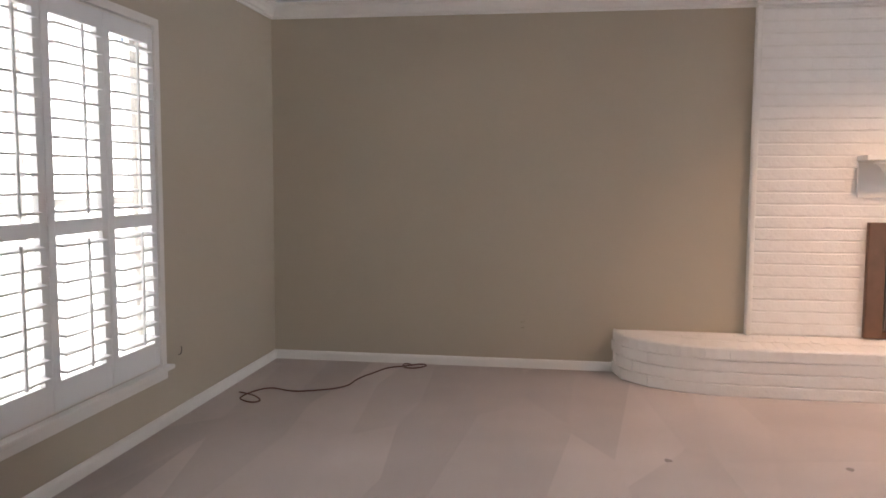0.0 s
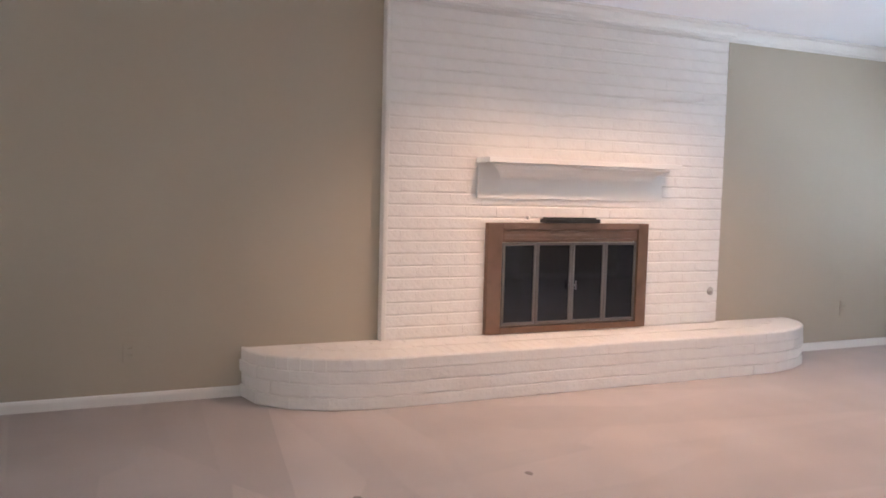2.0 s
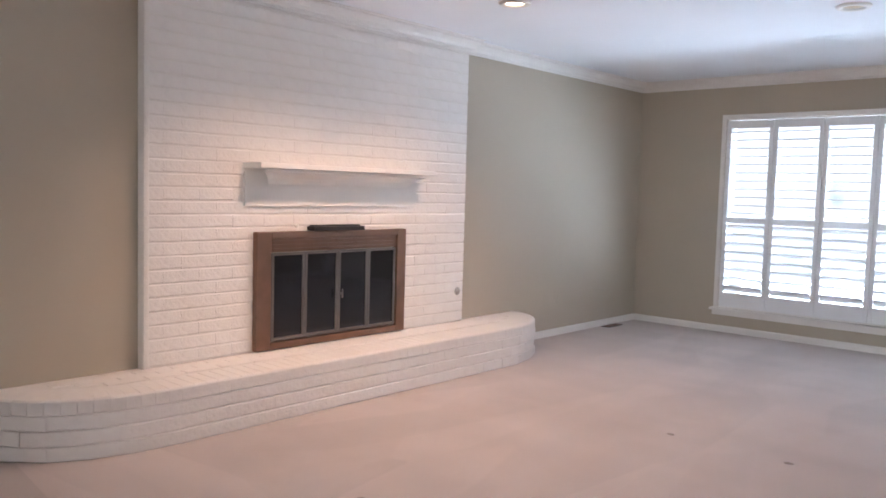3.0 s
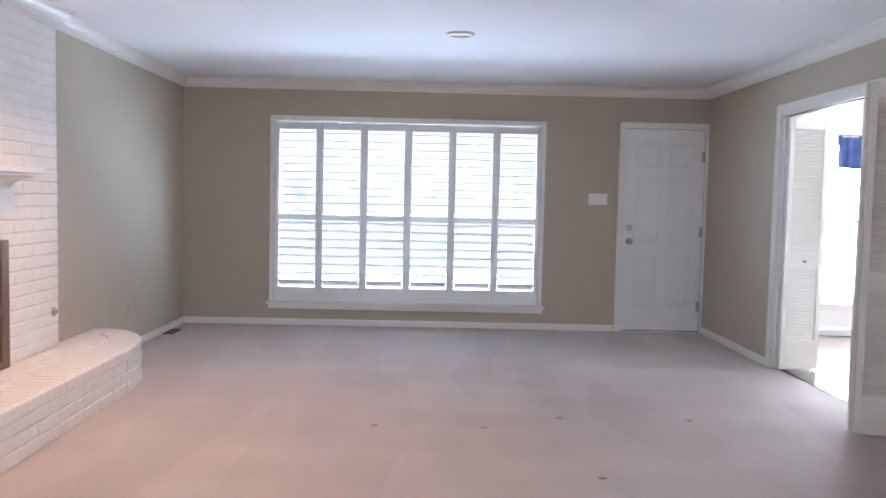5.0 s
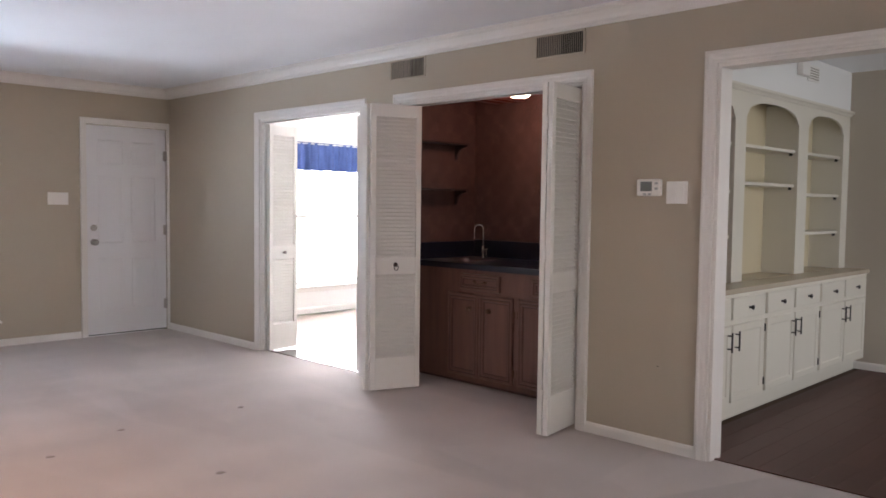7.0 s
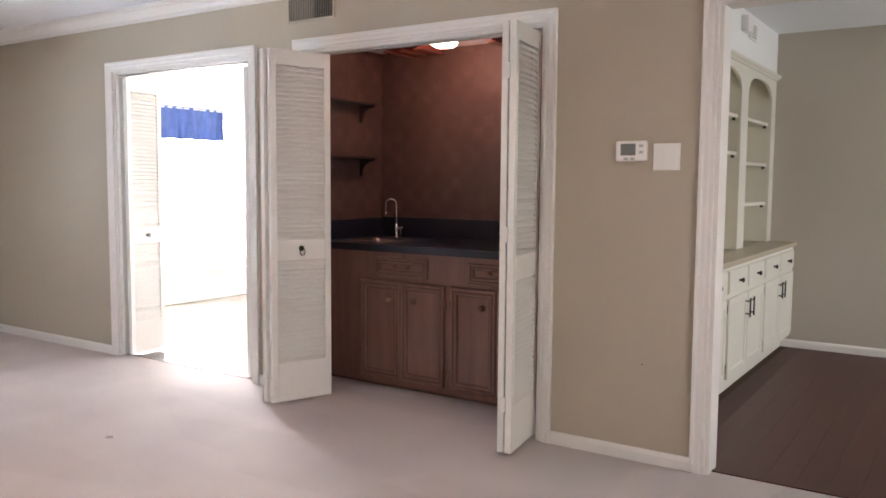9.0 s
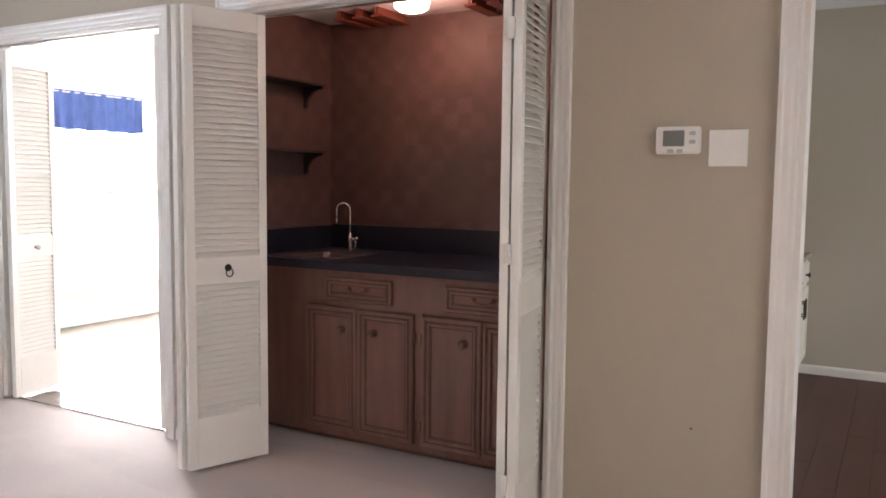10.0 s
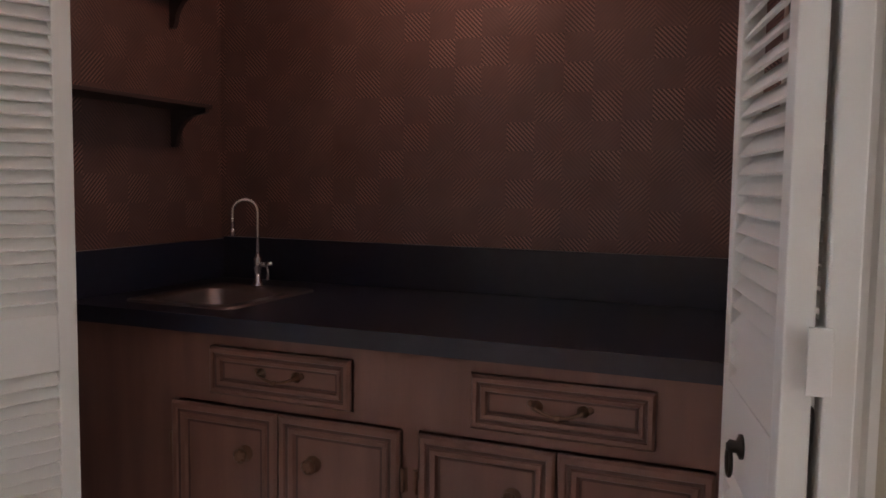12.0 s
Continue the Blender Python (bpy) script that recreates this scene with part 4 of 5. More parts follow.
bm = bmesh.new()
rod(bm, (0.0, 0, 0), (-0.008, 0.004, 0.004), 0.0022, 8)
part("shank", bm, BLACK_M, scr)

# cord on the carpet
cord = thing("cord", "thin brown cord lying loosely looped on the carpet", "cable")
ctrl = [(0.93, -8.52), (1.00, -8.40), (1.09, -8.33), (1.13, -8.38), (1.06, -8.46), (0.90, -8.44), (0.82, -8.36), (0.86, -8.24), (0.84, -8.12), (0.78, -8.0), (0.68, -7.93), (0.55, -7.91), (0.42, -7.88), (0.30, -7.83),
        (0.19, -7.78), (0.12, -7.69), (0.06, -7.61), (0.05, -7.56), (0.10, -7.545), (0.17, -7.60), (0.15, -7.68), (0.07, -7.70), (0.045, -7.66)]


def smooth_line(pts, per=6):
    out = []
    for i in range(len(pts) - 1):
        p0, p1, p2, p3 = (np.array(pts[max(0, min(len(pts) - 1, i + k))], float) for k in (-1, 0, 1, 2))
        for j in range(per):
            t = j / per
            out.append(tuple(0.5 * (2 * p1 + (p2 - p0) * t + (2 * p0 - 5 * p1 + 4 * p2 - p3) * t * t + (3 * p1 - p0 - 3 * p2 + p3) * t ** 3)))
    return out + [tuple(map(float, pts[-1]))]


bm = bmesh.new()
tube(bm, [(x, y, 0.005 + 0.003 * abs(math.sin(i * 0.21))) for i, (x, y) in enumerate(smooth_line(ctrl))], 0.0045, 8)
part("strand", bm, CORD_M, cord, smooth=True)

# dents that furniture left in the pile
DENTS = [(2.171, -3.535), (2.80, -3.55), (3.27, -3.315), (4.05, -3.32), (3.308, -4.36), (1.69, -5.365), (1.705, -6.147), (2.211, -4.889)]
for x, y in DENTS:
    r = random.Random(x)
    bm = bmesh.new()
    ring = [bm.verts.new((x + math.cos(a) * 0.024 * r.uniform(0.7, 1.2), y + math.sin(a) * 0.019 * r.uniform(0.7, 1.2), 0.0015)) for a in [k * math.pi / 6 for k in range(12)]]
    mid = [bm.verts.new((x + (v.co.x - x) * 0.6, y + (v.co.y - y) * 0.6, 0.004)) for v in ring]
    foot = [bm.verts.new((v.co.x, v.co.y, 0.0)) for v in ring]
    for k in range(12):
        bm.faces.new((ring[k], ring[(k + 1) % 12], mid[(k + 1) % 12], mid[k]))
        bm.faces.new((foot[k], foot[(k + 1) % 12], ring[(k + 1) % 12], ring[k]))
    bm.faces.new(mid)
    structure("carpet_mark", bm, DENT_M, "small crushed dark tuft mark in the carpet")
# ---- folding louvred doors ----


def louvre_leaf(parent, length, z1, mid, face=1):
    """One leaf, along local +x from 0, its room face towards local -y times face, from just above the floor; a top and a bottom field of fixed louvres that rise from the room face."""
    z0, st, th = 0.018, 0.038, 0.0155
    frame = part("leaf", boxes((0, st, -th, th, z0, z1), (length - st, length, -th, th, z0, z1), (st, length - st, -th, th, z0, z0 + 0.225),
                               (st, length - st, -th, th, z1 - 0.085, z1), (st, length - st, -th, th, mid - 0.058, mid + 0.058), bevel=0.0025), LOUVRE_M, parent)
    me = slat_mesh("louvre", length - 2 * st + 0.004, 0.038, 0.0062, radians(52 * face), LOUVRE_M)
    for lo, hi in ((z0 + 0.225, mid - 0.058), (mid + 0.058, z1 - 0.085)):
        n = round((hi - lo) / 0.0266)
        for i in range(n):
            o = new("louvre", me)
            o.parent = frame
            o.location = (length / 2, 0, lo + (hi - lo) * (i + 0.5) / n)
    return frame


def ring_knob(parent, x, y, z, side):
    """Bronze knocker-style ring pull on a small rose."""
    bm = bmesh.new()
    m = Matrix.Translation((x, y, z)) @ Matrix.Rotation(radians(90 * side), 4, "X")
    lathe(bm, [(0.016, 0), (0.016, 0.004), (0.008, 0.008), (0.009, 0.016), (0.004, 0.020)], m, sides=20)
    pts = [(x + 0.016 * math.sin(a), y - side * 0.016, z - 0.020 - 0.0 + 0.018 * math.cos(a)) for a in [k * math.pi / 8 for k in range(17)]]
    tube(bm, pts, 0.0028, 8)
    return part("ring_pull", bm, PULL_M, parent, "aged bronze ring pull", smooth=True)


def round_knob(parent, x, y, z, side):
    bm = bmesh.new()
    m = Matrix.Translation((x, y, z)) @ Matrix.Rotation(radians(90 * side), 4, "X")
    lathe(bm, [(0.010, 0), (0.006, 0.006), (0.006, 0.012), (0.014, 0.018), (0.015, 0.024), (0.008, 0.030)], m, sides=20)
    return part("knob", bm, STEEL_M, parent, "small satin metal knob", smooth=True)


def leaf_at(parent, a, b, z1, mid, face=1):
    """An inner frame that lays a leaf from a to b on the plan."""
    d = Vector((b[0] - a[0], b[1] - a[1]))
    leaf = louvre_leaf(parent, d.length, z1, mid, face)
    leaf.matrix_local = pose(a[0], a[1], 0, 0, 0, math.degrees(math.atan2(d.y, d.x)))
    return leaf, d.length


FOLD = "folding louvred door pair, folded open"
LZ, MID = 2.004, 0.885
bf = thing("folding_door", "white louvred bifold door folded open beside the bar closet", "folding door", group="bifold louvred doors")
leaf_at(bf, (5.262, -3.570), (4.905, -3.522), LZ, MID)
lf, L = leaf_at(bf, (4.912, -3.567), (5.262, -3.700), LZ, MID)
ring_knob(lf, L / 2 - 0.002, -0.0155, MID + 0.009, 1)
bf = thing("folding_door", "white louvred bifold door folded flat by the bar closet casing", "folding door", group="bifold louvred doors")
leaf_at(bf, (5.272, -5.040), (4.922, -5.092), LZ, MID, -1)
lf, L = leaf_at(bf, (4.922, -5.052), (5.268, -4.980), LZ, MID, -1)
ring_knob(lf, L / 2 + 0.01, 0.0155, MID - 0.0, -1)
for z in (0.25, 1.04, 1.78):
    part("hinge", boxes((4.909, 4.917, -5.084, -5.060, z - 0.035, z + 0.035), bevel=0.001), LOUVRE_M, bf, "painted hinge at the fold")
bf = thing("folding_door", "white louvred bifold door folded open into the kitchen", "folding door", group="bifold louvred doors")
leaf_at(bf, (5.236, -1.738), (5.565, -1.716), LZ - 0.02, MID - 0.01)
lf, L = leaf_at(bf, (5.236, -1.822), (5.565, -1.762), LZ - 0.02, MID - 0.01)
round_knob(lf, L / 2, -0.0155, MID - 0.01, 1)
bf = thing("folding_door", "white louvred bifold door folded flat at kitchen opening", "folding door", group="bifold louvred doors")
leaf_at(bf, (5.270, -3.040), (5.605, -3.058), LZ - 0.02, MID - 0.01, -1)
lf, L = leaf_at(bf, (5.270, -3.003), (5.605, -2.988), LZ - 0.02, MID - 0.01, -1)
round_knob(lf, L / 2, 0.0155, MID - 0.01, -1)

# ---- bar closet ----
CF = 5.613     # cabinet front
cab = thing("bar_cabinet", "brown stained wooden bar cabinet with panelled doors", "cabinet")
part("carcass", boxes((CF + 0.004, BX1 - 0.002, BY0 + 0.002, BY0 + 0.02, 0.0, 0.85), (CF + 0.004, BX1 - 0.002, BY1 - 0.02, BY1 - 0.002, 0.0, 0.85),
                      (BX1 - 0.015, BX1 - 0.002, BY0 + 0.02, BY1 - 0.02, 0.0, 0.85), (CF + 0.02, BX1 - 0.015, BY0 + 0.02, BY1 - 0.02, 0.02, 0.04)), OAK_M, cab)
DOORS = ((-3.964, -3.656), (-4.282, -3.968), (-4.634, -4.328), (-4.944, -4.638))
DRAWERS = ((-4.158, -3.772), (-4.830, -4.448))
face = [(CF, CF + 0.02, BY0 + 0.002, BY1 - 0.002, 0.675, 0.695), (CF, CF + 0.02, BY0 + 0.002, BY1 - 0.002, 0.04, 0.072), (CF, CF + 0.02, BY0 + 0.002, BY1 - 0.002, 0.818, 0.85),
        (CF, CF + 0.02, -3.66, BY1 - 0.002, 0.072, 0.675), (CF, CF + 0.02, -4.324, -4.286, 0.072, 0.675), (CF, CF + 0.02, BY0 + 0.002, -4.94, 0.072, 0.675),
        (CF, CF + 0.02, -3.776, BY1 - 0.002, 0.695, 0.818), (CF, CF + 0.02, -4.444, -4.162, 0.695, 0.818), (CF, CF + 0.02, BY0 + 0.002, -4.826, 0.695, 0.818)]
part("face_frame", boxes(*face), OAK_M, cab)
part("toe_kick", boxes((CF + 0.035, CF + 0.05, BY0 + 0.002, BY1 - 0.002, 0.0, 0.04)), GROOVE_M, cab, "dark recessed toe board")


def framed_front(name, y0, y1, z0, z1, mat, width=0.045):
    """A lipped front with a mitred moulded border round a flat field; returns the part."""
    bm = bmesh.new()
    X = CF
    loops = []
    for inset, x in ((0.0, X), (0.0, X - 0.012), (0.006, X - 0.018), (width * 0.38, X - 0.018), (width * 0.45, X - 0.013), (width * 0.60, X - 0.013), (width * 0.68, X - 0.017), (width * 0.9, X - 0.015), (width, X - 0.006)):
        loops.append([bm.verts.new((x, y, z)) for y, z in ((y0 + inset, z0 + inset), (y1 - inset, z0 + inset), (y1 - inset, z1 - inset), (y0 + inset, z1 - inset))])
    for a, b in zip(loops, loops[1:]):
        for k in range(4):
            bm.faces.new((a[k], a[(k + 1) % 4], b[(k + 1) % 4], b[k]))
    bm.faces.new(loops[-1])
    bm.faces.new(list(reversed(loops[0])))
    o = part(name, bm, mat, cab)
    # thin strips of darker oak along the moulding's grooves
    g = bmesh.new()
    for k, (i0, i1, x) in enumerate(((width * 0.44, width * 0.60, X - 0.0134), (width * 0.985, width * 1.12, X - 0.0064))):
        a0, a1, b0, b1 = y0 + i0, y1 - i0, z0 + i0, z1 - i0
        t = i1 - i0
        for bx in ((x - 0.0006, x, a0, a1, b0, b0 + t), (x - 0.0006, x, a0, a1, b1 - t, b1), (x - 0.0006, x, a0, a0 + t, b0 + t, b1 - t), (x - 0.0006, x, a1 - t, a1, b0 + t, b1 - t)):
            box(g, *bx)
    part("groove", g, GROOVE_M, o, "thin dark strips along the moulding")
    return o


def flower_knob(parent, y, z):
    bm = bmesh.new()
    m = Matrix.Translation((CF - 0.006, y, z)) @ Matrix.Rotation(radians(-90), 4, "Y")
    lathe(bm, [(0.020, 0.0), (0.020, 0.003), (0.009, 0.006), (0.008, 0.015), (0.017, 0.021), (0.018, 0.027), (0.010, 0.031), (0.006, 0.034)], m, sides=16)
    for k in range(8):
        a = k * math.pi / 4
        rod(bm, (CF - 0.031, y + 0.015 * math.cos(a), z + 0.015 * math.sin(a)), (CF - 0.037, y + 0.009 * math.cos(a), z + 0.009 * math.sin(a)), 0.004, 6)
    return part("knob", bm, BRONZE_M, parent, "aged brass rosette knob", smooth=True)


def bail_pull(parent, y, z):
    bm = bmesh.new()
    for s in (-1, 1):
        m = Matrix.Translation((CF - 0.006, y + s * 0.048, z + 0.004)) @ Matrix.Rotation(radians(-90), 4, "Y")
        lathe(bm, [(0.013, 0.0), (0.013, 0.003), (0.006, 0.006), (0.006, 0.016), (0.002, 0.018)], m, sides=14)
        lathe(bm, [(0.008, 0.0), (0.006, 0.003), (0.001, 0.004)], Matrix.Translation((CF - 0.006, y + s * 0.062, z + 0.008)) @ Matrix.Rotation(radians(-90), 4, "Y"), sides=10)
    pts = [(CF - 0.020 - 0.006 * math.sin(math.pi * k / 12), y - 0.048 + 0.096 * k / 12, z + 0.002 - 0.012 * math.sin(math.pi * k / 12)) for k in range(13)]
    tube(bm, pts, 0.0042, 8)
    lathe(bm, [(0.001, -0.010), (0.006, -0.005), (0.007, 0), (0.006, 0.005), (0.001, 0.010)], Matrix.Translation((CF - 0.027, y, z - 0.010)) @ Matrix.Rotation(radians(90), 4, "X"), sides=10)
    return part("bail_pull", bm, BRONZE_M, parent, "aged brass bail pull", smooth=True)


for i, (a, b) in enumerate(DOORS):
    d = framed_front("door", a, b, 0.064, 0.670, OAK_M)
    flower_knob(d, (a + 0.092) if i % 2 == 0 else (b - 0.092), 0.562)
    yh = b + 0.004 if i % 2 == 0 else a - 0.004
    if i in (1, 2):
        yh = a - 0.007 if i == 1 else b + 0.007
    for z in (0.56, 0.15):
        bm = bmesh.new()
        rod(bm, (CF - 0.010, yh, z - 0.026), (CF - 0.010, yh, z + 0.026), 0.005, 10)
        box(bm, CF - 0.003, CF - 0.0005, yh - 0.009, yh + 0.009, z - 0.026, z + 0.026)
        part("hinge", bm, BRONZE_M, d, "bronze wrap hinge")
for a, b in DRAWERS:
    d = framed_front("drawer", a, b, 0.700, 0.816, OAKH_M, width=0.036)
    bail_pull(d, (a + b) / 2, 0.757)

# worktop with a hole for the sink
SX, SY = (5.70, 6.00), (-3.75, -3.465)
CT = thing("countertop", "dark navy laminate bar counter with upstand", "countertop")
bm = bmesh.new()
outer = ((5.578, BY0 + 0.002), (BX1 - 0.002, BY0 + 0.002), (BX1 - 0.002, BY1 - 0.002), (5.578, BY1 - 0.002))
inner = ((SX[0], SY[0]), (SX[1], SY[0]), (SX[1], SY[1]), (SX[0], SY[1]))
lv = {(n, z): [bm.verts.new((x, y, z)) for x, y in pts_] for n, pts_ in (("o", outer), ("i", inner)) for z in (0.85, 0.893)}
for k in range(4):
    j = (k + 1) % 4
    for z in (0.85, 0.893):
        bm.faces.new((lv["o", z][k], lv["o", z][j], lv["i", z][j], lv["i", z][k]))
    for n in "oi":
        bm.faces.new((lv[n, 0.85][k], lv[n, 0.85][j], lv[n, 0.893][j], lv[n, 0.893][k]))
part("slab", bm, COUNTER_M, CT)
part("upstand", boxes((BX1 - 0.022, BX1 - 0.002, BY0 + 0.022, BY1 - 0.022, 0.893, 1.030), (5.578, BX1 - 0.002, BY1 - 0.022, BY1 - 0.002, 0.893, 1.022), (5.578, BX1 - 0.002, BY0 + 0.002, BY0 + 0.022, 0.893, 1.022), bevel=0.002), COUNTER_M, CT)

sink = thing("bar_sink", "small stainless steel drop-in bar sink", "sink")
bm = bmesh.new()


def rounded(x0, x1, y0, y1, r, z, n=5):
    out = []
    for cx, cy, a0 in ((x1 - r, y1 - r, 0), (x0 + r, y1 - r, 90), (x0 + r, y0 + r, 180), (x1 - r, y0 + r, 270)):
        for k in range(n + 1):
            a = radians(a0 + 90 * k / n)
            out.append((cx + r * math.cos(a), cy + r * math.sin(a), z))
    return out


rx0, rx1, ry0, ry1 = 5.665, 6.085, -3.785, -3.435
ramps = [rounded(rx0, rx1, ry0, ry1, 0.035, 0.8935), rounded(rx0 + 0.002, rx1 - 0.002, ry0 + 0.002, ry1 - 0.002, 0.034, 0.8995), rounded(rx0 + 0.012, rx1 - 0.012, ry0 + 0.012, ry1 - 0.012, 0.03, 0.8985),
         rounded(rx0 + 0.045, 5.995, SY[0] + 0.01, SY[1] - 0.01, 0.05, 0.897), rounded(rx0 + 0.050, 5.990, SY[0] + 0.015, SY[1] - 0.015, 0.048, 0.890), rounded(rx0 + 0.065, 5.975, SY[0] + 0.03, SY[1] - 0.03, 0.045, 0.77), rounded(rx0 + 0.10, 5.94, SY[0] + 0.07, SY[1] - 0.07, 0.03, 0.757)]
loops = [[bm.verts.new(p) for p in r] for r in ramps]
for a, b in zip(loops, loops[1:]):
    for k in range(len(a)):
        bm.faces.new((a[k], a[(k + 1) % len(a)], b[(k + 1) % len(a)], b[k]))
bm.faces.new(loops[-1])
part("basin", bm, SINK_M, sink, smooth=True)
bm = bmesh.new()
lathe(bm, [(0.030, 0.0), (0.030, 0.003), (0.022, 0.004), (0.020, 0.001)], Matrix.Translation((5.84, -3.608, 0.757)))
part("drain", bm, CHROME_M, sink, "chrome drain ring", smooth=True)

tap = thing("bar_faucet", "tall slim chrome gooseneck bar faucet with side lever", "faucet", at=(6.052, -3.597, 0.899))
bm = bmesh.new()
lathe(bm, [(0.020, 0.0), (0.020, 0.006), (0.012, 0.012), (0.011, 0.05), (0.013, 0.055), (0.013, 0.085), (0.007, 0.092), (0.0055, 0.10)])
part("base", bm, CHROME_M, tap, smooth=True)
bm = bmesh.new()
pts = [(0, 0, 0.09), (0, 0, 0.16), (0, 0, 0.225)] + [(-0.0165 * (1 - math.cos(a)), 0.033 * (1 - math.cos(a)), 0.225 + 0.036 * math.sin(a)) for a in [math.pi * k / 12 for k in range(1, 13)]] + [(-0.033, 0.066, 0.20), (-0.033, 0.066, 0.170)]
tube(bm, pts, 0.0055, 12)
part("spout", bm, CHROME_M, tap, smooth=True)
bm = bmesh.new()
rod(bm, (-0.033, 0.066, 0.152), (-0.033, 0.066, 0.174), 0.008, 14)
part("nozzle", bm, CHROME_M, tap, smooth=True)
bm = bmesh.new()
rod(bm, (0, 0, 0.068), (-0.012, -0.038, 0.068), 0.0075, 12)
rod(bm, (-0.012, -0.034, 0.070), (-0.016, -0.062, 0.074), 0.006, 12)
tube(bm, [(-0.012, -0.040, 0.066), (-0.013, -0.046, 0.045), (-0.012, -0.042, 0.020)], 0.004, 8)
part("lever", bm, CHROME_M, tap, smooth=True)

# shelves on brackets
for z in (1.792, 1.432):
    sh = thing("wall_shelf", "thin dark wooden wall shelf on small curved bracket", "shelf", group="shelves in the bar closet", at=(0, 0, z))
    part("board", boxes((5.42, 6.045, BY1 - 0.143, BY1 - 0.002, -0.001, 0.011), bevel=0.003), SHELF_M, sh)
    for x in (6.030, 5.50):
        bm = bmesh.new()
        prof_ = [(0.0, 0.0), (-0.130, 0.0), (-0.130, -0.012)] + [(-0.115 + 0.095 * math.sin(a), -0.016 - 0.085 * (1 - math.cos(a))) for a in [math.pi / 2 * k / 6 for k in range(7)]] + [(-0.012, -0.115), (0.0, -0.115)]
        ra = [bm.verts.new((x - 0.009, BY1 - 0.003 + y, -0.001 + zz)) for y, zz in prof_]
        rb = [bm.verts.new((x + 0.009, BY1 - 0.003 + y, -0.001 + zz)) for y, zz in prof_]
        for k in range(len(prof_)):
            bm.faces.new((ra[k], ra[(k + 1) % len(ra)], rb[(k + 1) % len(ra)], rb[k]))
        bm.faces.new(ra)
        bm.faces.new(list(reversed(rb)))
        part("bracket", bm, SHELF_M, sh, "dark wooden scroll bracket")

# stemware rack and lamp under the closet's ceiling
rack = thing("stemware_rack", "dark reddish wooden stemware rack under bar ceiling", "rack", at=(0, 0, 2.17))
for y in (-3.58, -3.70, -3.82, -4.36, -4.48, -4.60, -4.72):
    bm = bmesh.new()
    box(bm, 5.97, 6.24, y - 0.011, y + 0.011, -0.040, -0.0, bevel=0.002)
    box(bm, 5.97, 6.24, y - 0.034, y + 0.034, -0.050, -0.040, bevel=0.002)
    part("rail", bm, RACK_M, rack)
lamp = thing("bar_ceiling_lamp", "round flush ceiling lamp with glowing white glass and brass rim", "ceiling lamp", at=(5.835, -4.115, 2.17))
bm = bmesh.new()
lathe(bm, [(0.105, 0.0), (0.108, -0.012), (0.098, -0.020), (0.05, -0.020)], sides=36)
part("rim", bm, BRONZE_M, lamp, "brass rim", smooth=True)
bm = bmesh.new()
lathe(bm, [(0.085, -0.018), (0.088, -0.035), (0.080, -0.064), (0.060, -0.078), (0.02, -0.084), (0.002, -0.085)], sides=36)
part("glass_bowl", bm, LAMP_M, lamp, "glowing frosted bowl", smooth=True)
cap = thing("pipe_cap", "small white plastic cap beside bar cabinet foot", "pipe cap", at=(5.57, -3.345, 0.0))
bm = bmesh.new()
lathe(bm, [(0.022, 0.0), (0.022, 0.03), (0.016, 0.042), (0.004, 0.046)], sides=18)
part("cap", bm, PLASTIC_M, cap, smooth=True)
# ---- dining room ----
DF, DU, DB = -5.67, -5.497, -5.243    # cabinet front, bookcase front, bookcase back
X0B = BX0 + 0.002
bi = thing("built_in_cabinet", "cream painted built-in base cabinets with black hardware", "cabinet")
part("carcass", boxes((X0B, DX - 0.002, DF + 0.02, DB, 0.10, 0.80)), CREAM_M, bi)
part("toe_kick", boxes((X0B, DX - 0.002, DF + 0.07, DF + 0.09, -0.003, 0.10)), CREAM_M, bi)
part("face_frame", boxes((X0B, DX - 0.002, DF, DF + 0.02, 0.10, 0.80)), CREAM_M, bi)
part("top", boxes((X0B, DX - 0.002, DF - 0.022, DU + 0.0, 0.80, 0.832), (X0B, DX - 0.002, DU + 0.02, DB, 0.80, 0.832), bevel=0.003), CTOP_M, bi, "glossy cream painted top")


def slab_front(name, x0, x1, z0, z1):
    bm = bmesh.new()
    y = DF
    loops = []
    for inset, yy in ((0, y), (0, y - 0.014), (0.004, y - 0.018), (0.045, y - 0.018), (0.052, y - 0.012)) if name == "door" else ((0, y), (0, y - 0.014), (0.006, y - 0.018)):
        loops.append([bm.verts.new((x, yy, z)) for x, z in ((x0 + inset, z0 + inset), (x1 - inset, z0 + inset), (x1 - inset, z1 - inset), (x0 + inset, z1 - inset))])
    for a, b in zip(loops, loops[1:]):
        for k in range(4):
            bm.faces.new((a[k], a[(k + 1) % 4], b[(k + 1) % 4], b[k]))
    bm.faces.new(loops[-1])
    bm.faces.new(list(reversed(loops[0])))
    return part(name, bm, CREAM_M, bi)


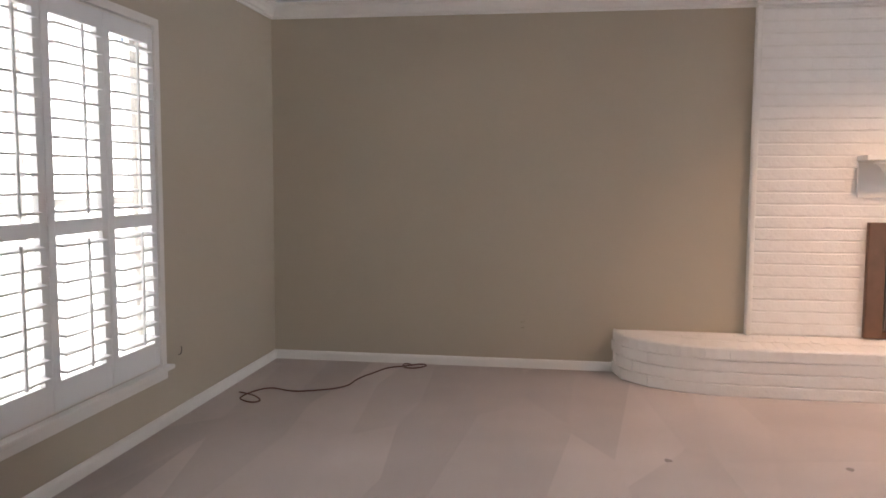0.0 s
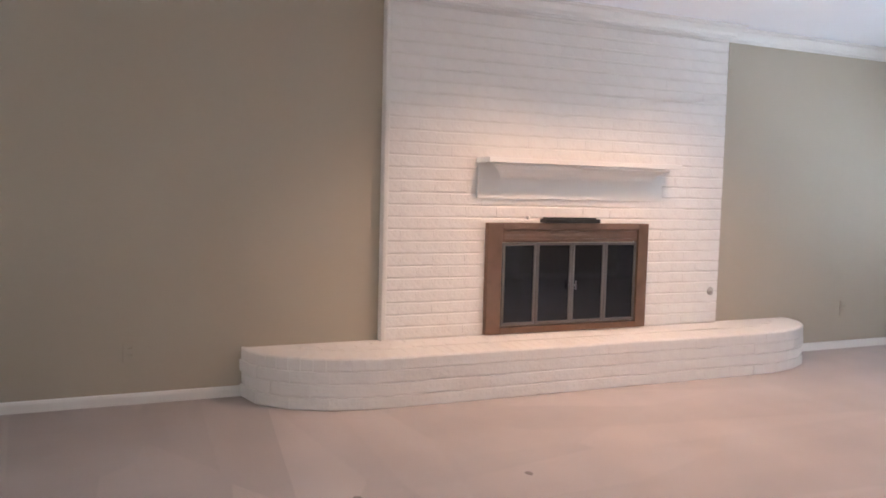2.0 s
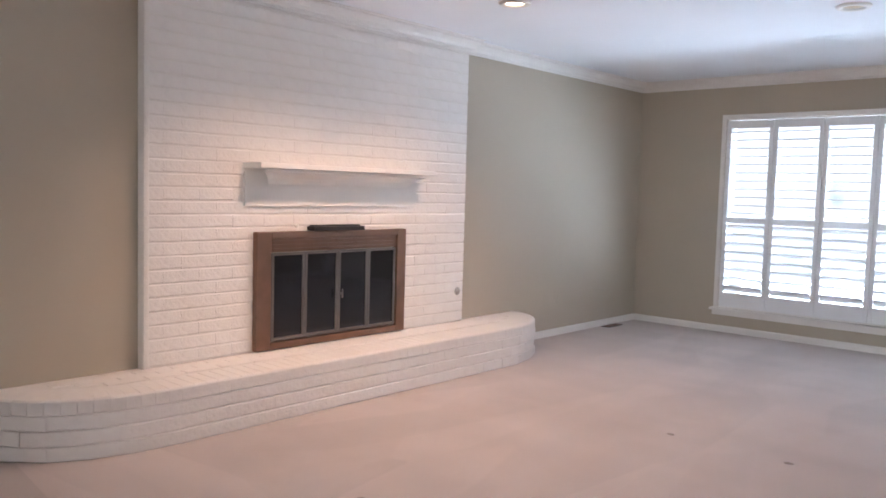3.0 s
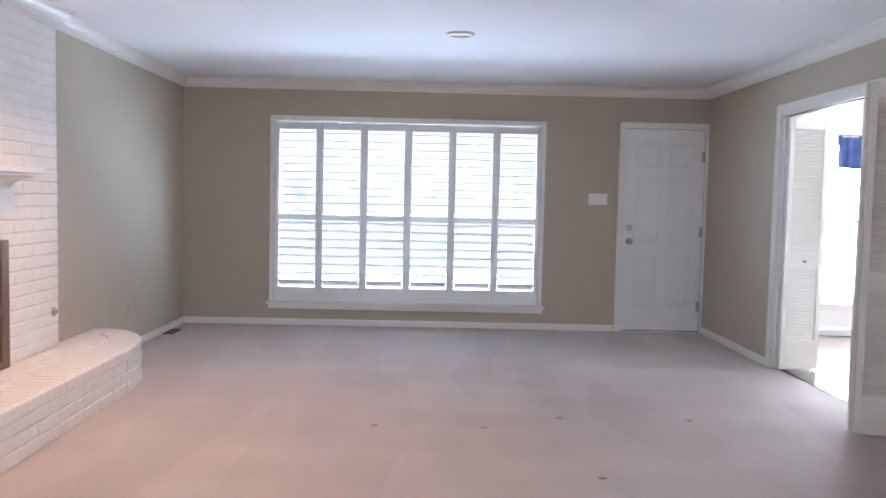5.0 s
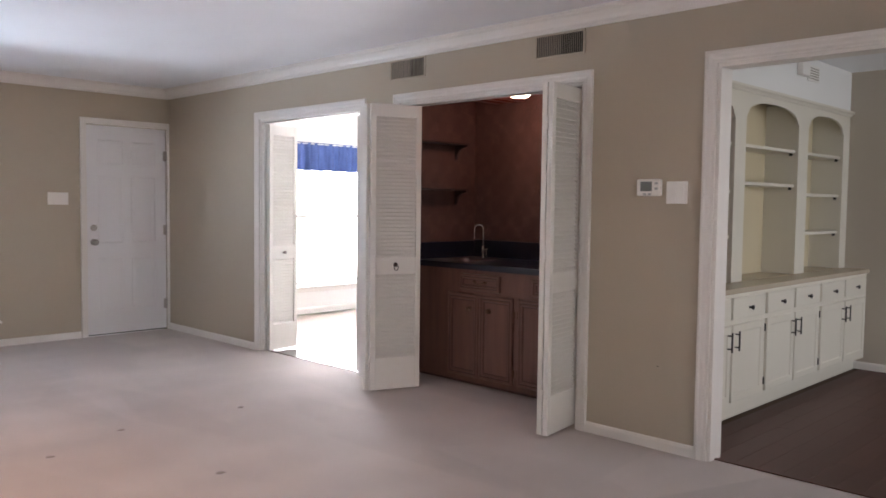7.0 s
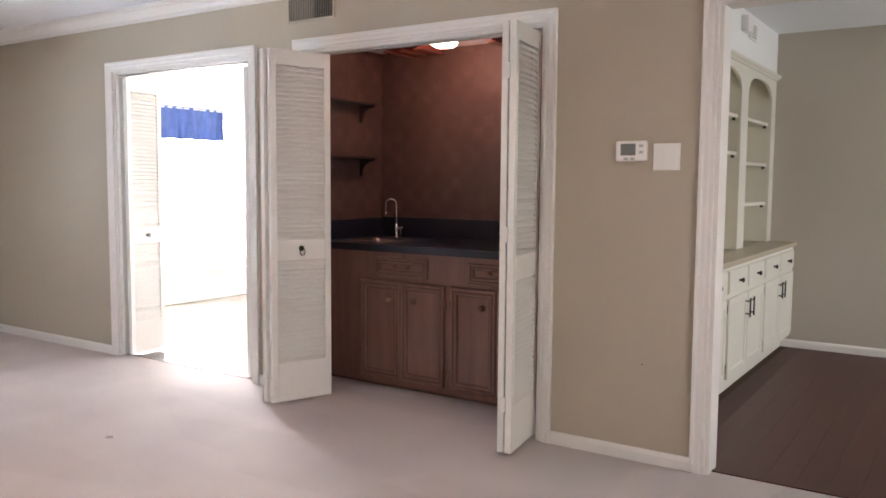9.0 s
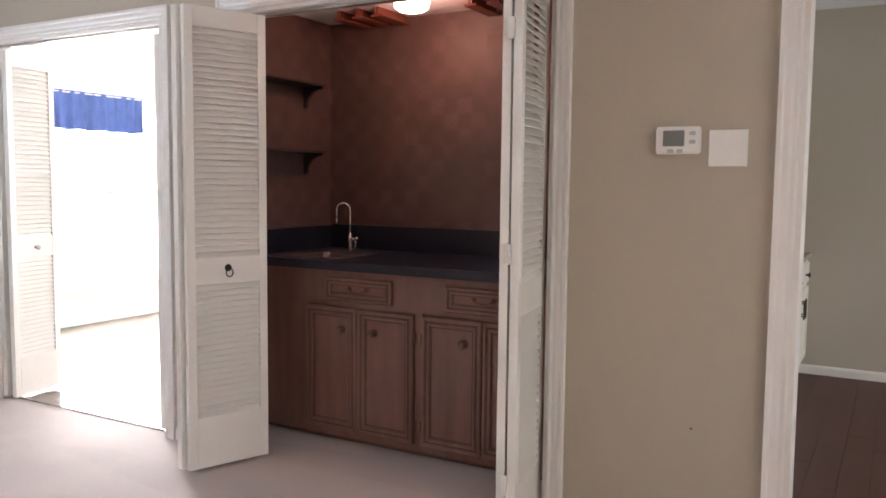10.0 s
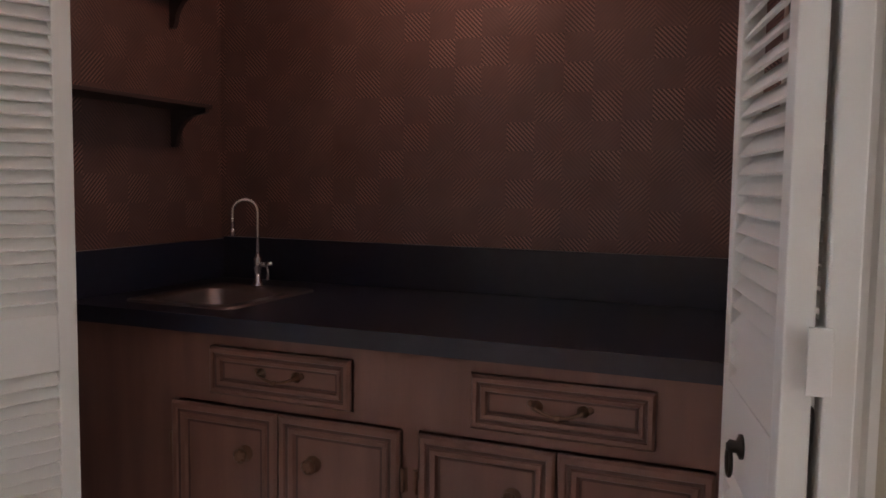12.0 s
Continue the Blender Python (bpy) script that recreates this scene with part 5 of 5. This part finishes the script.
units = ((5.50, 6.44), (6.47, 7.39), (7.42, 8.40))
for a, b in units:
    m = (a + b) / 2
    for k, (p, q) in enumerate(((a, m - 0.004), (m + 0.004, b))):
        d = slab_front("door", p + 0.012, q - 0.002 if k == 0 else q - 0.012, 0.135, 0.610)
        xh = (q - 0.045) if k == 0 else (p + 0.045)
        bm = bmesh.new()
        for z in (0.475, 0.555):
            rod(bm, (xh, DF - 0.016, z), (xh, DF - 0.045, z), 0.0045, 8)
        rod(bm, (xh, DF - 0.045, 0.455), (xh, DF - 0.045, 0.575), 0.0055, 10)
        part("bar_handle", bm, BLACK_M, d, "slim black bar handle")
        for z in (0.20, 0.55):
            xx = p + 0.009 if k == 0 else q - 0.009
            part("hinge", boxes((xx - 0.005, xx + 0.005, DF - 0.008, DF, z - 0.025, z + 0.025), bevel=0.002), BLACK_M, d, "black hinge knuckle")
        dr = slab_front("drawer", p + 0.012, q - 0.012, 0.640, 0.775)
        bm = bmesh.new()
        lathe(bm, [(0.008, 0), (0.006, 0.012), (0.015, 0.020), (0.016, 0.026), (0.006, 0.031)], Matrix.Translation(((p + q) / 2, DF - 0.017, 0.705)) @ FRONT, sides=16)
        part("knob", bm, BLACK_M, dr, "round black knob", smooth=True)

bk = thing("bookcase", "cream painted built-in bookcase with three arched bays", "bookcase")
BAYS = ((5.50, 6.34, 1.90, 2.02), (6.50, 7.38, 1.92, 2.035), (7.565, 8.31, 1.92, 2.035))
ZB, ZT = 0.834, 2.085
bm = bmesh.new()
sol = [(X0B, 5.50), (6.34, 6.50), (7.38, 7.565), (8.31, DX - 0.002)]
for a, b in sol:
    box(bm, a, b, DU, DU + 0.02, ZB, ZT)
for a, b, spring, crown_z in BAYS:
    n = 16
    pts = []
    for k in range(n + 1):
        t = k / n
        x = a + (b - a) * t
        u = abs(2 * t - 1)
        pts.append((x, spring + (crown_z - spring) * (1 - u ** 2.6) ** 0.5))
    for (xa, za), (xb, zb) in zip(pts, pts[1:]):
        vs = [bm.verts.new(p) for p in ((xa, DU, za), (xb, DU, zb), (xb, DU, ZT), (xa, DU, ZT), (xa, DU + 0.02, za), (xb, DU + 0.02, zb), (xb, DU + 0.02, ZT), (xa, DU + 0.02, ZT))]
        for f in ((0, 1, 2, 3), (7, 6, 5, 4), (0, 4, 5, 1), (3, 2, 6, 7)):
            bm.faces.new([vs[i] for i in f])
part("face_frame", bm, CREAM_M, bk)
part("back_panel", boxes((X0B, DX - 0.002, DB - 0.006, DB + 0.002, ZB, ZT)), NICHE_M, bk, "tan painted back")
part("divider", boxes((6.34, 6.36, DU + 0.02, DB - 0.006, ZB, ZT), (6.48, 6.50, DU + 0.02, DB - 0.006, ZB, ZT)), CREAM_M, bk)
part("divider", boxes((7.38, 7.40, DU + 0.02, DB - 0.006, ZB, ZT), (7.545, 7.565, DU + 0.02, DB - 0.006, ZB, ZT)), CREAM_M, bk)
part("divider", boxes((8.31, 8.33, DU + 0.02, DB - 0.006, ZB, ZT)), CREAM_M, bk)
for (a, b, *_), zs_ in zip(BAYS, ((1.735, 1.425, 1.13), (1.735, 1.485), (1.735, 1.425, 1.13))):
    for z in zs_:
        part("shelf", boxes((a + 0.001, b - 0.001, DU + 0.022, DB - 0.008, z - 0.011, z + 0.011), bevel=0.002), CREAM_M, bk)
        for x in (a + 0.035, b - 0.035):
            part("shelf_clip", boxes((x - 0.010, x + 0.010, DU + 0.030, DU + 0.050, z - 0.030, z - 0.011), bevel=0.002), BLACK_M, bk, "small dark shelf clip")
bm = bmesh.new()
sweep(bm, [(0, 0), (0.012, 0), (0.018, 0.012), (0.034, 0.024), (0.036, 0.038), (0, 0.038)], (X0B, DU, 2.078), (DX - 0.002, DU, 2.078), (0, -1, 0))
part("cornice", bm, CREAM_M, bk)

dv = thing("soffit_vent", "small white air grille on the soffit above bookcase", "air vent")
part("frame", boxes((7.50, 7.72, DU - 0.006, DU + 0.0015, 2.27, 2.39), bevel=0.002), PLASTIC_M, dv)
for i in range(5):
    part("vane", boxes((7.52, 7.70, DU - 0.009, DU - 0.006, 2.287 + i * 0.019, 2.293 + i * 0.019)), GRILLE_M, dv)
sd = thing("door_chime", "small white box with rounded corners on the soffit", "door chime")
part("cover", boxes((7.30, 7.44, DU - 0.045, DU + 0.0015, 2.285, 2.39), bevel=0.01), PLASTIC_M, sd)

fan = thing("ceiling_fan", "dark ceiling fan with four slim blades, at rest", "ceiling fan", at=(6.955, -7.17, CEIL))
bm = bmesh.new()
lathe(bm, [(0.07, 0.0), (0.06, -0.04), (0.013, -0.05), (0.013, -0.12), (0.09, -0.13), (0.11, -0.17), (0.10, -0.24), (0.04, -0.27)])
part("motor", bm, BLACK_M, fan, smooth=True)
for k in range(4):
    a = radians(86 + 90 * k)
    bm = bmesh.new()
    box(bm, 0.16, 0.66, -0.06, 0.06, -0.222, -0.214, bevel=0.003)
    box(bm, 0.09, 0.20, -0.015, 0.015, -0.226, -0.216)
    bmesh.ops.transform(bm, matrix=Matrix.Rotation(a, 4, "Z"), verts=bm.verts)
    part("blade", bm, BLACK_M, fan)

# ---- kitchen ----
val = thing("window_valance", "short gathered royal blue cotton window valance", "curtain")
bm = bmesh.new()
cols_, rws = 110, 10
grid = []
vr = random.Random(5)
ph = [vr.uniform(0, 6) for _ in range(4)]
for j in range(rws + 1):
    z = 2.02 - (2.02 - 1.69) * j / rws
    row = []
    for i in range(cols_ + 1):
        x = 6.51 + (7.672 - 6.51) * i / cols_
        s = (x - 6.51) * 60
        amp = 0.008 + 0.012 * j / rws
        y = -0.045 - (0.007 if j == 4 else 0.0) + amp * (math.sin(s + ph[0]) + 0.5 * math.sin(s * 0.43 + ph[1]) + 0.4 * math.sin(s * 1.7 + ph[2]) * (j / rws))
        row.append(bm.verts.new((x, y, z + (0.006 * math.sin(s * 0.5 + ph[3]) if j == rws else 0))))
    grid.append(row)
for a, b in zip(grid, grid[1:]):
    for i in range(cols_):
        bm.faces.new((a[i], a[i + 1], b[i + 1], b[i]))
cloth = part("cloth", bm, BLUE_M, val, smooth=True)
sol_ = cloth.modifiers.new("thickness", "SOLIDIFY")
sol_.thickness = 0.002
bm = bmesh.new()
rod(bm, (6.485, -0.045, 2.005), (7.695, -0.045, 2.005), 0.007)
rod(bm, (6.49, -0.045, 2.005), (6.49, 0.002, 2.005), 0.005)
rod(bm, (7.690, -0.045, 2.005), (7.690, 0.002, 2.005), 0.005)
part("curtain_rod", bm, PLASTIC_M, val)

# ---- outside ----
g = structure("ground", boxes((-400, 400, -400, 400, -0.45, -0.35)), GRASS_M, "mown lawn round the house reaching the horizon")


# added sheets: the gardens' daylight is put into them as emission
structure("backdrop_north", boxes((-6, 12, 6.0, 6.05, -0.35, 6.0)), backdrop_material("front_garden_glow", (0.92, 0.97, 1.0), (0.62, 0.70, 0.70), 0.6, 1.05), "glowing sheet standing for the sunlit front garden, far and blurred")
structure("backdrop_south", boxes((-6, 12, -15.05, -15.0, -0.35, 6.0)), backdrop_material("back_garden_glow", (0.95, 0.98, 1.0), (0.30, 0.38, 0.37), 1.0), "glowing sheet standing for the sunlit back garden, far and blurred")

# ---- boards and bricks ----


def boards(name, parent, x0, x1, y0, y1, width, length, mat, along_x, seed, cap):
    """Floorboards with eased edges, alike boards sharing one mesh."""
    r = random.Random(seed)
    bm = bmesh.new()
    l, w = (length, width)
    box(bm, 0, l - 0.0006, 0, w - 0.0006, -0.018, -0.003)
    for v in bm.verts:
        if v.co.z > -0.01:
            v.co.x = min(max(v.co.x, 0.0005), l - 0.0011)
            v.co.y = min(max(v.co.y, 0.0005), w - 0.0011)
    me = bpy.data.meshes.new(name)
    bmesh.ops.recalc_face_normals(bm, faces=bm.faces)
    bm.to_mesh(me)
    bm.free()
    me.materials.append(mat)
    spots = []
    span_a, span_b = (x1 - x0, y1 - y0) if along_x else (y1 - y0, x1 - x0)
    for j in range(int(span_b / width)):
        shift = r.uniform(0, length)
        a = -shift
        while a < span_a:
            lo, hi = max(a, 0), min(a + length, span_a)
            if hi - lo > 0.05:
                spots.append((lo, j * width, (hi - lo) / length))
            a += length
    for k, (a, b, s) in enumerate(spots[:cap]):
        o = new(name, me)
        o.parent = parent
        o.matrix_local = pose(x0 + a, y0 + b, 0) if along_x else pose(x0 + b + width, y0 + a, 0, 0, 0, 90)
        o.scale = (s, 1, 1)
    return len(spots)


dfl = tagged(new("floor_dining"), label="dark brown hardwood strip floor", category="floor", kind="structure")
boards("plank", dfl, EAST + 0.072, DX + 2.2, -8.995, -5.60, 0.124, 1.25, FLOOR_M, True, 3, 300)
kfl = tagged(new("floor_kitchen"), label="brown hardwood kitchen floor", category="floor", kind="structure")
boards("plank", kfl, EAST + 0.072, 9.38, -3.2, -0.02, 0.124, 1.25, KFLOOR_M, False, 4, 300)

BRICKS = [brick_mesh(0.215, COURSE - 0.003, 0.013, s) for s in range(6)]
HALVES = [brick_mesh(0.105, COURSE - 0.003, 0.013, s) for s in range(10, 13)]
r = random.Random(11)
courses = int((CEIL - HZ) / COURSE) + 1
pitch_b = 0.2185
for c in range(courses):
    z = HZ + COURSE * (c + 0.5)
    if z > CEIL - 0.02:
        continue
    y = BRE[0] + 0.002 + (0.0 if c % 2 else -pitch_b / 2)
    while y < BRE[1] - 0.02:
        a, b = max(y, BRE[0]), min(y + pitch_b - 0.0001, BRE[1])
        mid_ = (a + b) / 2
        inside = FB[0] + 0.03 < mid_ < FB[1] - 0.03 and z < FB[3] - 0.01
        behind = MY[0] < mid_ < MY[1] and 1.19 < z < 1.36
        if b - a > 0.03 and not inside:
            if FB[2] < z < FB[3] - 0.01 and a < FB[0] < b:
                b = FB[0] + 0.02
            if FB[2] < z < FB[3] - 0.01 and a < FB[1] < b:
                a = FB[1] - 0.02
            half = b - a < 0.15
            me = r.choice(HALVES if half else BRICKS)
            o = new("brick", me)
            o.parent = breast
            fill = 0.004 * min(1, max(0, (z - 1.2) / 0.7))
            o.location = (0.0535 - fill + r.uniform(-0.0004, 0.0004) - (0.008 if behind else 0), (a + b) / 2, z + r.uniform(-0.0012, 0.0012))
            o.scale = (1, (b - a) / (0.105 if half else 0.215), 1)
            o.rotation_euler = (r.uniform(-0.005, 0.005), 0, r.uniform(-0.002, 0.002))
        y += pitch_b
# bricks of the hearth: three stretcher courses under a rowlock edge
HBR = [brick_mesh(0.2105, 0.070, 0.017, 30 + s, 0.006) for s in range(4)]
ROW = [brick_mesh(0.0695, 0.070, 0.020, 40 + s, 0.004) for s in range(4)]
TOPB = []
for s in range(4):
    bm = bmesh.new()
    rr = random.Random(60 + s)
    c = 0.004
    ring0 = [bm.verts.new((sx * 0.105, sy * 0.0345, -0.012)) for sx, sy in ((-1, -1), (1, -1), (1, 1), (-1, 1))]
    ring1 = [bm.verts.new((sx * 0.105, sy * 0.0345, 0.0)) for sx, sy in ((-1, -1), (1, -1), (1, 1), (-1, 1))]
    ring2 = [bm.verts.new((sx * (0.105 - c), sy * (0.0345 - c), 0.003 + rr.uniform(-0.0006, 0.0006))) for sx, sy in ((-1, -1), (1, -1), (1, 1), (-1, 1))]
    for a, b in ((ring0, ring1), (ring1, ring2)):
        for k in range(4):
            bm.faces.new((a[k], a[(k + 1) % 4], b[(k + 1) % 4], b[k]))
    bm.faces.new(ring2)
    me = bpy.data.meshes.new("brick")
    bmesh.ops.recalc_face_normals(bm, faces=bm.faces)
    bm.to_mesh(me)
    bm.free()
    me.materials.append(BRICK_M)
    TOPB.append(me)
total = hearth_point(0)[2]
for c in range(3):
    n = round(total / 0.2105)
    for i in range(n + (c % 2)):
        s = (i + (0.5 if c % 2 == 0 else 0.0)) / n
        s = min(max(s, 0.006), 0.994)
        p, d, _ = hearth_point(s, -0.012)
        if p.x < 0.012:
            p.x = 0.012
        o = new("brick", r.choice(HBR))
        o.parent = hearth
        o.matrix_local = pose(p.x, p.y, 0.0365 + c * 0.0725, 0, 0, math.degrees(math.atan2(d.y, d.x)) + r.uniform(-0.3, 0.3))
        o.scale = (1, total / n / 0.2105 * 1.028, 1)
n = round(total / 0.070)
for i in range(n):
    p, d, _ = hearth_point((i + 0.5) / n, -0.012)
    ang = math.degrees(math.atan2(d.y, d.x))
    o = new("brick", r.choice(ROW))
    o.parent = hearth
    o.matrix_local = pose(max(p.x, 0.01), p.y, 0.251, 0, 0, ang + r.uniform(-0.4, 0.4))
    o.scale = (1, total / n / 0.0697, 1)
    q = p - d * 0.092
    if q.x > 0.06:
        o = new("brick", r.choice(TOPB))
        o.parent = hearth
        o.matrix_local = pose(q.x, q.y, HZ - 0.004, 0, 0, ang)
        o.scale = (1, 0.98, 1)
# field of bricks laid flat behind the rowlock edge
x = 0.11
k = 0
while x < DEPTH - 0.25:
    y = YC - HALF + 0.2 + (0.1 if k % 2 else 0)
    while y < YC + HALF - 0.2:
        edge = DEPTH * math.sqrt(max(0, 1 - max(0, (abs(y - YC) - 1.28) / (HALF - 1.28)) ** 2))
        if x < edge - 0.25 and not (x < 0.10):
            o = new("brick", r.choice(TOPB))
            o.parent = hearth
            o.matrix_local = pose(x, y, HZ - 0.0045, 0, 0, 90)
        y += 0.214
    x += 0.070
    k += 1
